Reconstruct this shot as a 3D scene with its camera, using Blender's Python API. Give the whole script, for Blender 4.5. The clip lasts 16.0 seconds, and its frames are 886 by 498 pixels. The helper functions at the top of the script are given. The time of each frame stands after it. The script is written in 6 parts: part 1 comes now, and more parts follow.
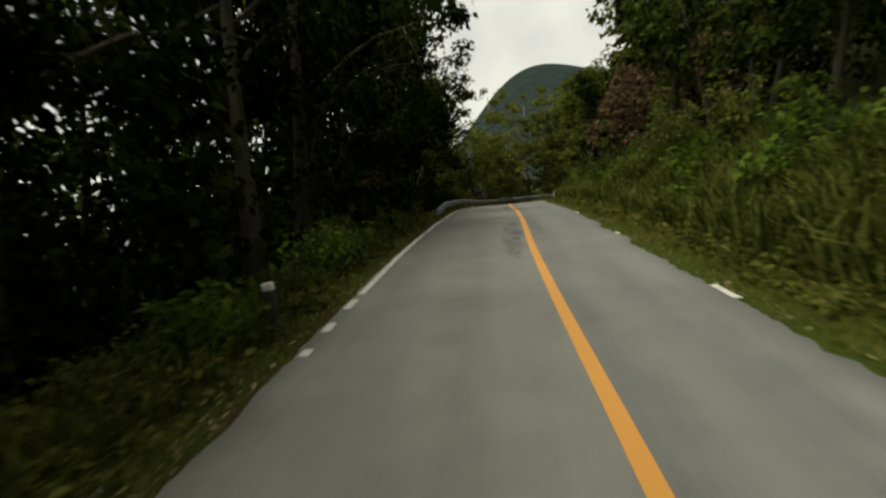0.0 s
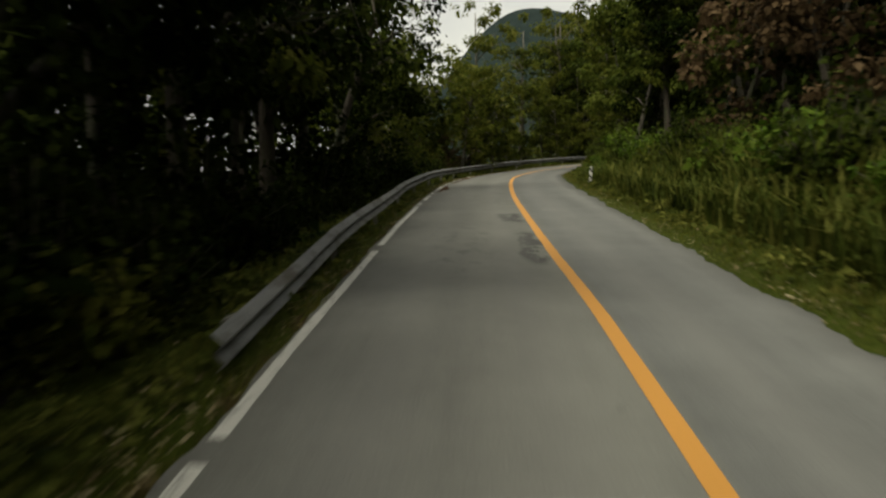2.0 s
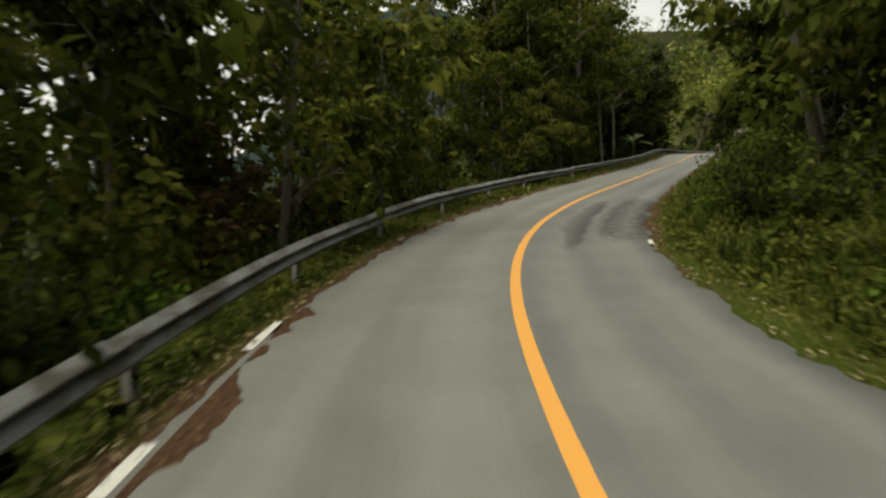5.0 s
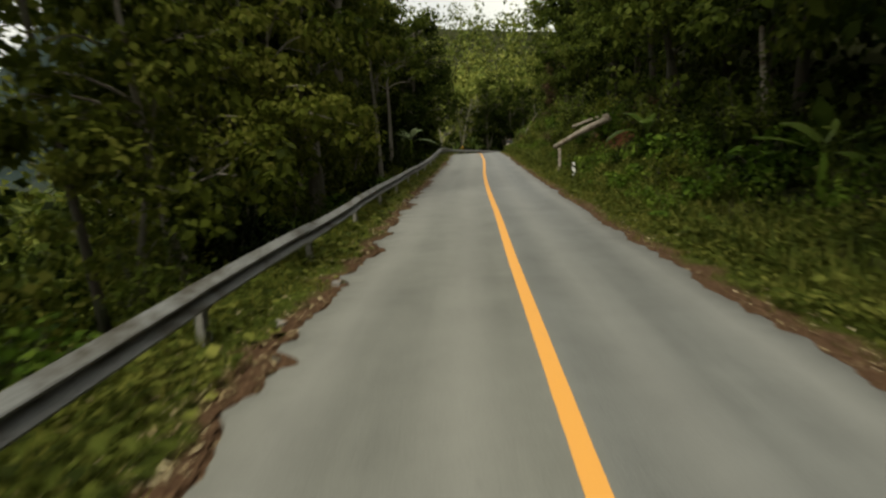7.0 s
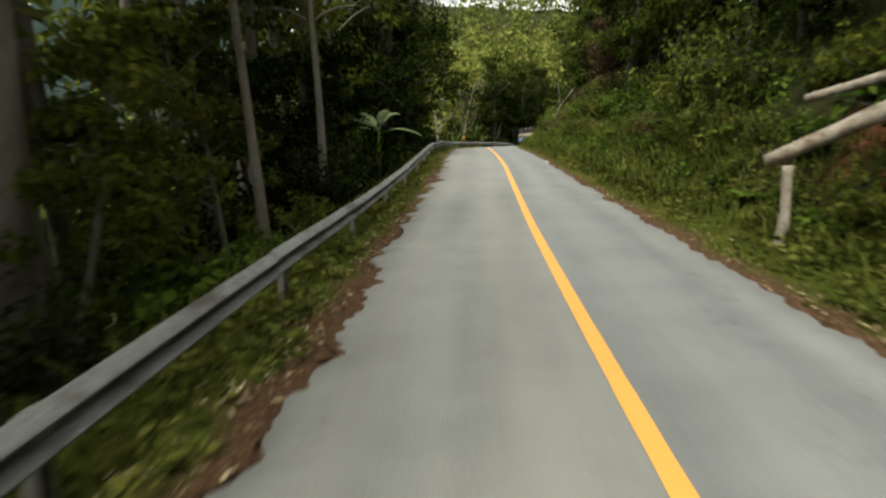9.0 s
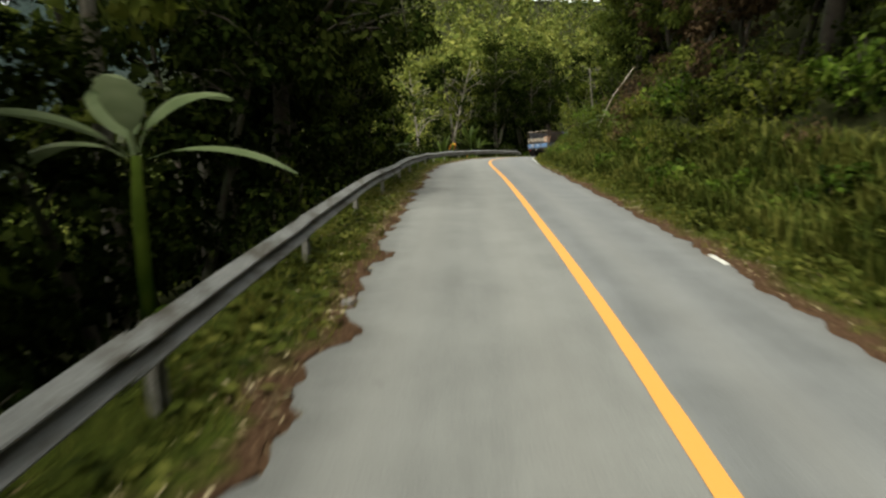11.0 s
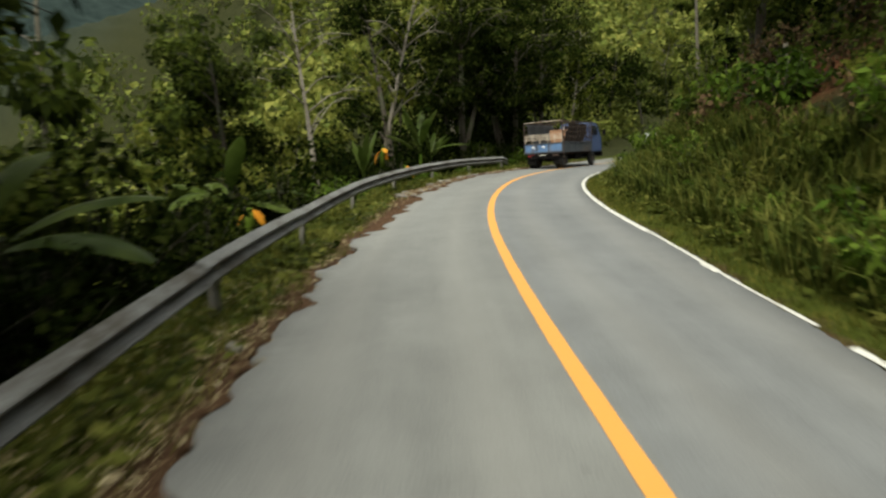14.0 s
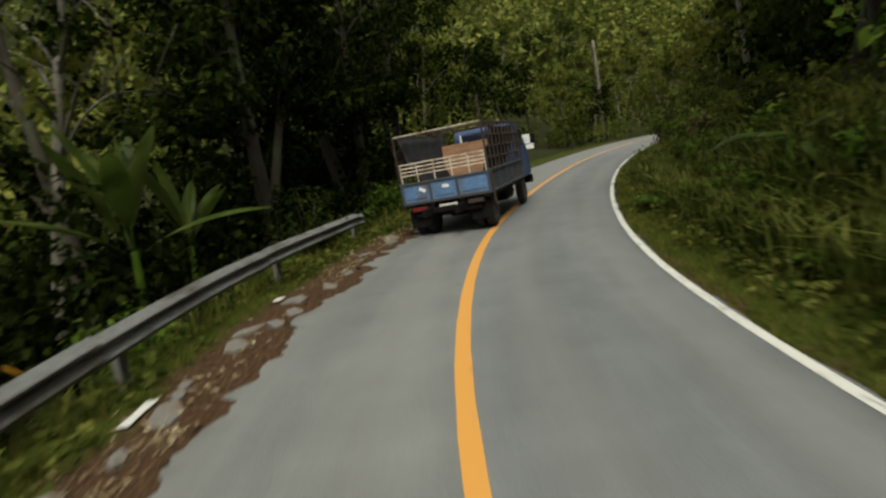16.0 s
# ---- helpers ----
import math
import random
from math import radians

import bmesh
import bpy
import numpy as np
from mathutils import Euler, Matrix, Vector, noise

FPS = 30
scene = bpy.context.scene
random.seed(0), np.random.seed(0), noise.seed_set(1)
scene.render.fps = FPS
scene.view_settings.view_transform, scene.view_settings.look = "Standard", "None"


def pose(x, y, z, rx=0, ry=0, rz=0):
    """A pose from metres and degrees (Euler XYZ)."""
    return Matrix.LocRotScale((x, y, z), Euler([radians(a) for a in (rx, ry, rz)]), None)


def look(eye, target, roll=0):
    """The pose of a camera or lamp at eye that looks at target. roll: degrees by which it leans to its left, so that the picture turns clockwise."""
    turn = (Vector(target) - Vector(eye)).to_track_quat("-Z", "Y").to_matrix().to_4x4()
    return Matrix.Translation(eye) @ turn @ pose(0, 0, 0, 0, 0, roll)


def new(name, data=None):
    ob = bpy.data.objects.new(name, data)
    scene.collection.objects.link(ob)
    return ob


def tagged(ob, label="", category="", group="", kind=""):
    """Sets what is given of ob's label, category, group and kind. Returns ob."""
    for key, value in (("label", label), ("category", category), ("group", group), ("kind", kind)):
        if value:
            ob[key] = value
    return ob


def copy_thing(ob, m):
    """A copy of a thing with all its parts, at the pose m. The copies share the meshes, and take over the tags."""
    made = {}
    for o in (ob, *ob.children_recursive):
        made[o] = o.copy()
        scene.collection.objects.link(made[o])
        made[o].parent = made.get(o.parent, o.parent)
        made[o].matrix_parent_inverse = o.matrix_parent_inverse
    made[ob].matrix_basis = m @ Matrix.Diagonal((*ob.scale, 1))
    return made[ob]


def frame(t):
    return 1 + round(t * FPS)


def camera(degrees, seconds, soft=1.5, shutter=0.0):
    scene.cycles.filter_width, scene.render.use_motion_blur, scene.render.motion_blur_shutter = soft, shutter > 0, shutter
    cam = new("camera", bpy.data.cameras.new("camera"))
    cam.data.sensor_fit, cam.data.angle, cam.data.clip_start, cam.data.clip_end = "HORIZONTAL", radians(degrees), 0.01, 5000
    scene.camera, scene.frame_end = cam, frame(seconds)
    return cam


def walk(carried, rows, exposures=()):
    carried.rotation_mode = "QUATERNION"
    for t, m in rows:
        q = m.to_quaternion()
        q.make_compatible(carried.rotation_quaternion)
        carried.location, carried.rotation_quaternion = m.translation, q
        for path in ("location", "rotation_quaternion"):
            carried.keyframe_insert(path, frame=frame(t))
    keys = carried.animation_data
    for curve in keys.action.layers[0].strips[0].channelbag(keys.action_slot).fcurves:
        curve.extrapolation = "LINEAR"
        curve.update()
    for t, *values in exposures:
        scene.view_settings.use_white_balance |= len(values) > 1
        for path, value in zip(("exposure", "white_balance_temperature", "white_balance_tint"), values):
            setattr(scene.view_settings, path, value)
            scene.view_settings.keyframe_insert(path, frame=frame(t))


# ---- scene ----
cam = camera(73.25, 16.0, soft=2.4, shutter=0.35)
walk(cam, [
    (0, pose(-0.799, 0.283, 1.916, 87.46, 4.01, 4.46)),
    (0.5, pose(-0.971, 5.114, 2.400, 85.61, 1.36, 5.07)),
    (1, pose(-1.074, 10.037, 2.881, 83.89, 0.85, 3.07)),
    (1.5, pose(-1.026, 15.085, 3.332, 82.52, 0.61, 3.41)),
    (2, pose(-0.959, 20.141, 3.711, 82.19, 0.84, 2.17)),
    (2.5, pose(-1.041, 25.283, 4.047, 81.70, -1.73, -0.39)),
    (3, pose(-1.030, 30.272, 4.344, 82.12, -2.58, -1.21)),
    (3.5, pose(-0.877, 35.093, 4.574, 80.51, -1.83, -2.96)),
    (4, pose(-0.642, 39.567, 4.700, 81.87, -0.28, -6.53)),
    (4.5, pose(-0.261, 43.993, 4.832, 81.86, 0.39, -6.45)),
    (5, pose(0.226, 48.359, 4.923, 81.85, 1.06, -8.74)),
    (5.5, pose(0.888, 52.799, 4.986, 81.84, 1.73, -14.32)),
    (6, pose(2.056, 57.328, 5.091, 81.83, 2.41, -21.71)),
    (6.5, pose(3.985, 61.864, 5.258, 81.81, 3.08, -28.08)),
    (7, pose(6.373, 66.448, 5.552, 81.00, 1.44, -32.39)),
    (7.5, pose(8.893, 70.620, 5.653, 80.55, 0.36, -31.89)),
    (8, pose(11.596, 74.686, 5.833, 81.06, 0.38, -32.24)),
    (8.5, pose(14.249, 78.423, 5.971, 79.87, 1.06, -31.90)),
    (9, pose(16.857, 82.260, 6.111, 79.86, 0.99, -32.47)),
    (9.5, pose(19.526, 86.143, 6.248, 79.85, 0.92, -32.98)),
    (10, pose(22.253, 90.038, 6.392, 79.84, 0.84, -33.48)),
    (10.5, pose(25.030, 93.935, 6.564, 79.82, 0.77, -33.58)),
    (11, pose(27.826, 97.828, 6.773, 79.81, 0.70, -33.11)),
    (11.5, pose(30.542, 101.781, 7.024, 80.04, 0.15, -34.09)),
    (12, pose(33.009, 105.389, 7.171, 81.19, 1.41, -36.35)),
    (12.5, pose(35.341, 108.740, 7.320, 80.24, -0.30, -35.09)),
    (13, pose(37.516, 111.825, 7.369, 79.59, 0.91, -36.45)),
    (13.5, pose(39.888, 115.161, 7.503, 78.09, 0.49, -36.39)),
    (14, pose(42.508, 118.584, 7.483, 78.27, 0.80, -38.43)),
    (14.5, pose(45.373, 121.908, 7.538, 79.83, 0.22, -44.36)),
    (15, pose(48.169, 125.169, 7.491, 78.56, 2.21, -46.67)),
    (15.5, pose(50.990, 128.132, 7.537, 78.27, 3.19, -50.96)),
    (16, pose(53.996, 130.920, 7.529, 78.79, 7.05, -54.79)),
], exposures=[(0, 0.3, 7150, 4), (1, 0.1, 7150, 4), (2, 0.2, 7150, 4), (2.5, 0.05, 7150, 4), (3, 0.0, 7150, 4), (4, 0.65, 7150, 4), (6.5, 0.15, 7050, 4), (7, 0.5, 7050, 4), (7.5, 1.1, 7050, 4), (8, 1.2, 6750, 4), (11, 0.95, 6750, 4), (11.5, 0.75, 6750, 4), (12, 0.4, 6750, 4), (12.5, 0.4, 6750, 4), (13, 0.85, 6750, 4), (14.5, 0.75, 6750, 4), (16, 0.2, 6750, 4)])
# the road, every 5 m from 10 m behind the start: heading, rise and cross fall in degrees
HEADING = [-1.7, -1.1, -0.5, 0.1, -0.5, -1.8, -1.4, -0.8, -0.7, -1.0, -2.3, -4.0, -5.4, -12.2, -21.8, -31.3, -34.4, -35.0, -35.1, -34.6, -35.2, -35.7, -36.2, -36.3, -35.7, -34.7, -35.5, -34.7, -34.6, -35.7, -38.7, -44.5, -52.3, -60.3, -67.0, -70.0, -72.1, -74.2, -76.3, -78.5, -80.8, -83.0, -85.4, -89.4, -94.4, -100.4, -107.4, -113.4, -118.4, -121.4, -123.4]
SLOPE = [5.45, 5.53, 5.69, 5.58, 5.44, 5.02, 4.02, 3.41, 2.44, 2.03, 2.01, 1.69, 0.96, 1.49, 2.22, 2.61, 1.72, 1.54, 1.66, 1.76, 1.7, 1.79, 2.14, 2.61, 2.88, 2.15, 1.02, 1.0, 0.54, 0.19, -0.1, -0.26, -0.56, -1.18, -1.55, -1.29, -1.13, -1.0, -0.89, -0.79, -0.71, -0.63, -0.56, -0.7, -0.5, -0.3, 0, 0, 0, 0, 0]
BANK = [0.09, 0.1, 0.13, 0.21, 0.49, 0.81, 0.88, 0.63, 0.53, 0.1, -0.32, -0.05, -0.78, -1.06, -0.88, -0.67, -0.52, -0.38, -0.15, -0.15, -0.4, -0.54, -0.32, 0.01, 0.73, 0.7, 0.42, 0.51, -0.02, -0.91, -1.86, -1.79, -1.72, -1.19, -1.7, -1.24, -0.9, -0.65, -0.47, -0.33, -0.24, -0.17, -0.12, -0.2, 0, 0, 0, 0, 0, 0, 0]
# half widths of the asphalt from the centre line, every 10 m
RIGHT = [2.22, 2.21, 2.12, 2.03, 2.12, 2.29, 2.39, 2.4, 2.37, 2.22, 2.26, 2.19, 1.98, 2.02, 2.18, 2.51, 2.42, 2.53, 2.57, 2.61]
LEFT = [2.95, 2.95, 2.95, 2.95, 2.95, 2.95, 2.9, 2.6, 2.35, 2.38, 2.46, 2.47, 2.5, 2.6, 2.7, 2.42, 2.12, 2.1, 2.25, 2.5]

# ---- world, sun ----
world = bpy.data.worlds.new("sky")
scene.world = world
world.use_nodes = True
sky = world.node_tree.nodes.new("ShaderNodeTexSky")
sky.sky_type = "NISHITA"
sky.sun_disc = False
sky.sun_elevation, sky.sun_rotation = radians(62), radians(-131)
sky.dust_density, sky.ozone_density = 4.0, 1.0
SKY = world.node_tree.nodes["Background"]
SKY.inputs["Strength"].default_value = 0.10
grey = world.node_tree.nodes.new("ShaderNodeMix")     # overcast: most of the blue is lost in cloud
grey.data_type = "RGBA"
grey.inputs["Factor"].default_value = 0.8
cloud = world.node_tree.nodes.new("ShaderNodeTexNoise")
cloud.inputs["Scale"].default_value, cloud.inputs["Detail"].default_value = 5.0, 6.0
tex = world.node_tree.nodes.new("ShaderNodeTexCoord")
shade = world.node_tree.nodes.new("ShaderNodeValToRGB")
shade.color_ramp.elements[0].position, shade.color_ramp.elements[1].position = 0.35, 0.65
shade.color_ramp.elements[0].color, shade.color_ramp.elements[1].color = (6.2, 6.2, 6.3, 1), (8.9, 8.8, 8.2, 1)
world.node_tree.links.new(tex.outputs["Generated"], cloud.inputs["Vector"])
world.node_tree.links.new(cloud.outputs["Fac"], shade.inputs["Fac"])
world.node_tree.links.new(shade.outputs["Color"], grey.inputs["B"])
world.node_tree.links.new(sky.outputs[0], grey.inputs["A"])
world.node_tree.links.new(grey.outputs["Result"], SKY.inputs["Color"])
sun = new("sun", bpy.data.lights.new("sun", "SUN"))
sun.data.energy, sun.data.angle, sun.data.color = 3.2, radians(28), (1.0, 0.96, 0.88)
sun.matrix_world = look((-22, -19, 54), (0, 0, 0))


# ---- materials ----
def nodes_of(name):
    m = bpy.data.materials.new(name)
    m.use_nodes = True
    nt = m.node_tree
    return m, nt, nt.nodes["Principled BSDF"]


def add(nt, kind, **values):
    n = nt.nodes.new("ShaderNode" + kind)
    for k, v in values.items():
        if k in n.inputs:
            n.inputs[k].default_value = v
    return n


def math_node(nt, op, a, b=0.0):
    n = nt.nodes.new("ShaderNodeMath")
    n.operation = op
    for i, v in enumerate((a, b)):
        if isinstance(v, (int, float)):
            n.inputs[i].default_value = v
        else:
            nt.links.new(v, n.inputs[i])
    return n.outputs[0]


def noise_node(nt, co, scale, detail=4.0, rough=0.6):
    n = add(nt, "TexNoise", Scale=scale, Detail=detail, Roughness=rough)
    if co is not None:
        nt.links.new(co, n.inputs["Vector"])
    return n.outputs["Fac"]


def ramp(nt, fac, stops):
    n = nt.nodes.new("ShaderNodeValToRGB")
    e = n.color_ramp.elements
    while len(e) < len(stops):
        e.new(0.5)
    for el, (p, c) in zip(e, stops):
        el.position = p
        el.color = (*c, 1) if len(c) == 3 else c
    nt.links.new(fac, n.inputs["Fac"])
    return n.outputs["Color"]


def mix(nt, fac, a, b, blend="MIX"):
    n = nt.nodes.new("ShaderNodeMix")
    n.data_type, n.blend_type = "RGBA", blend
    for key, v in (("Factor", fac), ("A", a), ("B", b)):
        sock = [s for s in n.inputs if s.name == key and s.enabled][0]
        if isinstance(v, (int, float)):
            sock.default_value = v
        elif isinstance(v, tuple):
            sock.default_value = (*v, 1)
        else:
            nt.links.new(v, sock)
    return [o for o in n.outputs if o.enabled][0]


def bump(nt, bsdf, height, strength, dist=0.02):
    b = add(nt, "Bump", Strength=strength, Distance=dist)
    nt.links.new(height, b.inputs["Height"])
    nt.links.new(b.outputs[0], bsdf.inputs["Normal"])


def surface(name, dark, light, scale=3.0, rough=0.8, metal=0.0, fine=40.0, relief=0.3, dist=0.01, dirt=None, stretch=None, spec=0.3, vary=0.0):
    """A weathered surface: two scales of variation, a fine relief, and optional dirt patches."""
    m, nt, bs = nodes_of(name)
    tc = nt.nodes.new("ShaderNodeTexCoord")
    co = tc.outputs["Object"]
    if stretch:
        mp = add(nt, "Mapping", Scale=stretch)
        nt.links.new(co, mp.inputs["Vector"])
        co = mp.outputs[0]
    big, small = noise_node(nt, co, scale), noise_node(nt, co, fine, 3)
    col = ramp(nt, big, [(0.3, dark), (0.7, light)])
    col = mix(nt, 0.5, col, ramp(nt, small, [(0.25, tuple(c * 0.55 for c in dark)), (0.75, tuple(min(1, c * 1.25) for c in light))]))
    if dirt:
        mask = ramp(nt, noise_node(nt, co, scale * 0.6, 6, 0.7), [(0.48, (0, 0, 0)), (0.62, (1, 1, 1))])
        col = mix(nt, mask, col, dirt)
    if vary:
        oi = nt.nodes.new("ShaderNodeObjectInfo")
        hsv = add(nt, "HueSaturation")
        nt.links.new(math_node(nt, "ADD", math_node(nt, "MULTIPLY", oi.outputs["Random"], vary), 1 - vary / 2), hsv.inputs["Value"])
        nt.links.new(col, hsv.inputs["Color"])
        col = hsv.outputs[0]
    nt.links.new(col, bs.inputs["Base Color"])
    bs.inputs["Roughness"].default_value, bs.inputs["Metallic"].default_value = rough, metal
    bs.inputs["Specular IOR Level"].default_value = spec
    if relief:
        bump(nt, bs, small, relief, dist)
    return m


def foliage(name, dark, mid, light, patch=0.35, thin=0.35, rough=0.7, gloss=0.06, spray_size=1.7):
    """Leaves: colour by leaf, by spray, by plant and in large patches; part of the light shines through."""
    m, nt, bs = nodes_of(name)
    geo, oi = nt.nodes.new("ShaderNodeNewGeometry"), nt.nodes.new("ShaderNodeObjectInfo")
    big = noise_node(nt, geo.outputs["Position"], patch, 2)
    spray = noise_node(nt, geo.outputs["Position"], spray_size, 2)
    f = math_node(nt, "ADD", math_node(nt, "MULTIPLY", geo.outputs["Random Per Island"], 0.5), math_node(nt, "MULTIPLY", big, 0.7))
    f = math_node(nt, "ADD", f, math_node(nt, "MULTIPLY", oi.outputs["Random"], 0.3))
    f = math_node(nt, "ADD", f, math_node(nt, "MULTIPLY", spray, 0.9))
    f = math_node(nt, "SUBTRACT", f, 0.70)
    col = ramp(nt, f, [(0.15, dark), (0.5, mid), (0.9, light)])
    nt.links.new(col, bs.inputs["Base Color"])
    bs.inputs["Roughness"].default_value = rough
    bs.inputs["Specular IOR Level"].default_value = gloss
    tr = nt.nodes.new("ShaderNodeBsdfTranslucent")
    nt.links.new(col, tr.inputs["Color"])
    mx = nt.nodes.new("ShaderNodeMixShader")
    mx.inputs[0].default_value = thin
    nt.links.new(bs.outputs[0], mx.inputs[1])
    nt.links.new(tr.outputs[0], mx.inputs[2])
    nt.links.new(mx.outputs[0], nt.nodes["Material Output"].inputs["Surface"])
    return m


def asphalt():
    """Old grey asphalt; u runs along the road, v across it."""
    m, nt, bs = nodes_of("asphalt")
    uv = nt.nodes.new("ShaderNodeUVMap")
    uv.uv_map = "road"
    sep = nt.nodes.new("ShaderNodeSeparateXYZ")
    nt.links.new(uv.outputs[0], sep.inputs[0])
    u, v = sep.outputs[0], sep.outputs[1]
    st = add(nt, "Mapping", Scale=(0.12, 1.6, 1))
    nt.links.new(uv.outputs[0], st.inputs["Vector"])
    streak = noise_node(nt, st.outputs[0], 1.0, 5)
    blot = noise_node(nt, uv.outputs[0], 0.9, 6, 0.65)
    grain = noise_node(nt, uv.outputs[0], 60, 3, 0.7)
    col = ramp(nt, streak, [(0.38, (0.092, 0.095, 0.087)), (0.62, (0.178, 0.182, 0.168))])
    col = mix(nt, 0.5, col, ramp(nt, blot, [(0.36, (0.088, 0.090, 0.083)), (0.66, (0.180, 0.184, 0.170))]))
    col = mix(nt, 0.35, col, ramp(nt, grain, [(0.3, (0.05, 0.05, 0.05)), (0.7, (0.24, 0.24, 0.23))]))
    tone = ramp(nt, math_node(nt, "DIVIDE", u, 140.0), [(0.0, (1.08, 1.08, 1.03)), (0.22, (1.0, 1.0, 0.95)), (0.36, (0.83, 0.83, 0.79)), (0.54, (0.76, 0.76, 0.72)), (0.64, (0.95, 0.96, 0.97)), (1.0, (0.97, 0.99, 1.01))])
    col = mix(nt, 1.0, col, tone, "MULTIPLY")      # the asphalt's brightness and tint vary along the stretch
    wob = math_node(nt, "MULTIPLY", math_node(nt, "SUBTRACT", blot, 0.5), 1.4)
    patches = noise_node(nt, uv.outputs[0], 2.6, 7, 0.75)

    def stain(u0, u1, v0, v1, cut, depth):
        a = math_node(nt, "DIVIDE", math_node(nt, "SUBTRACT", u, (u0 + u1) / 2), (u1 - u0) / 2)
        b = math_node(nt, "DIVIDE", math_node(nt, "SUBTRACT", math_node(nt, "ADD", v, math_node(nt, "MULTIPLY", wob, 0.5)), (v0 + v1) / 2), (v1 - v0) / 2)
        r = math_node(nt, "ADD", math_node(nt, "POWER", math_node(nt, "ABSOLUTE", a), 4.0), math_node(nt, "POWER", math_node(nt, "ABSOLUTE", b), 2.0))
        inside = ramp(nt, r, [(0.4, (1, 1, 1)), (1.0, (0, 0, 0))])
        spots = ramp(nt, patches, [(cut, (0, 0, 0)), (cut + 0.06, (1, 1, 1))])
        return math_node(nt, "MULTIPLY", math_node(nt, "MULTIPLY", inside, spots), depth)

    for s in STAINS:
        col = mix(nt, stain(*s), col, (0.032, 0.033, 0.032))
    spots = ramp(nt, noise_node(nt, uv.outputs[0], 2.2, 6, 0.72), [(0.66, (0, 0, 0)), (0.71, (1, 1, 1))])
    col = mix(nt, math_node(nt, "MULTIPLY", spots, 0.4), col, (0.035, 0.035, 0.033))
    # the right lane is darker and bluer; the wheels have polished two pale tracks into each lane
    lane = math_node(nt, "ADD", v, math_node(nt, "MULTIPLY", wob, 0.12))
    col = mix(nt, ramp(nt, lane, [(0.0, (0, 0, 0)), (0.16, (0.75, 0.75, 0.75))]), col, (0.83, 0.85, 0.92), "MULTIPLY")
    tracks = math_node(nt, "ABSOLUTE", math_node(nt, "SUBTRACT", math_node(nt, "ABSOLUTE", math_node(nt, "SUBTRACT", math_node(nt, "ABSOLUTE", math_node(nt, "ADD", v, math_node(nt, "MULTIPLY", wob, 0.1))), 1.35)), 0.62))
    col = mix(nt, ramp(nt, tracks, [(0.0, (0.26, 0.26, 0.26)), (0.42, (0, 0, 0))]), col, (0.19, 0.19, 0.175))
    nt.links.new(col, bs.inputs["Base Color"])
    nt.links.new(ramp(nt, streak, [(0.3, (0.75, 0.75, 0.75)), (0.7, (0.9, 0.9, 0.9))]), bs.inputs["Roughness"])
    bs.inputs["Specular IOR Level"].default_value = 0.35
    bump(nt, bs, grain, 0.35, 0.006)
    return m


def line_paint(name, colour, worn, cut):
    m, nt, bs = nodes_of(name)
    uv = nt.nodes.new("ShaderNodeUVMap")
    uv.uv_map = "road"
    st = add(nt, "Mapping", Scale=(0.6, 2.0, 1))
    nt.links.new(uv.outputs[0], st.inputs["Vector"])
    wear = noise_node(nt, st.outputs[0], 5.0, 7, 0.75)
    fine = noise_node(nt, uv.outputs[0], 70, 3)
    col = mix(nt, ramp(nt, wear, [(cut, (0, 0, 0)), (cut + 0.12, (1, 1, 1))]), colour, worn)
    col = mix(nt, 0.25, col, ramp(nt, fine, [(0.3, tuple(c * 0.5 for c in colour)), (0.7, colour)]))
    nt.links.new(col, bs.inputs["Base Color"])
    bs.inputs["Roughness"].default_value = 0.7
    bump(nt, bs, fine, 0.3, 0.004)
    return m


def verge_soil():
    """v is the distance from the broken edge of the asphalt: dirt and litter, then moss and grass."""
    m, nt, bs = nodes_of("verge soil")
    uv = nt.nodes.new("ShaderNodeUVMap")
    uv.uv_map = "road"
    sep = nt.nodes.new("ShaderNodeSeparateXYZ")
    nt.links.new(uv.outputs[0], sep.inputs[0])
    big, fine = noise_node(nt, uv.outputs[0], 1.3, 6, 0.7), noise_node(nt, uv.outputs[0], 18, 5, 0.7)
    d = math_node(nt, "ADD", sep.outputs[1], math_node(nt, "MULTIPLY", math_node(nt, "SUBTRACT", big, 0.5), 1.3))
    d = math_node(nt, "ADD", d, ramp(nt, math_node(nt, "DIVIDE", sep.outputs[0], 100.0), [(0.42, (0.34, 0.34, 0.34)), (0.62, (0, 0, 0))]))
    soil = ramp(nt, fine, [(0.3, (0.018, 0.010, 0.006)), (0.52, (0.062, 0.036, 0.021)), (0.75, (0.16, 0.105, 0.060))])
    moss = ramp(nt, fine, [(0.3, (0.010, 0.014, 0.003)), (0.55, (0.042, 0.056, 0.009)), (0.8, (0.095, 0.088, 0.025))])
    col = mix(nt, ramp(nt, d, [(0.22, (0, 0, 0)), (0.5, (1, 1, 1))]), soil, moss)
    nt.links.new(col, bs.inputs["Base Color"])
    bs.inputs["Roughness"].default_value = 0.95
    bs.inputs["Specular IOR Level"].default_value = 0.03
    bump(nt, bs, fine, 0.8, 0.05)
    return m


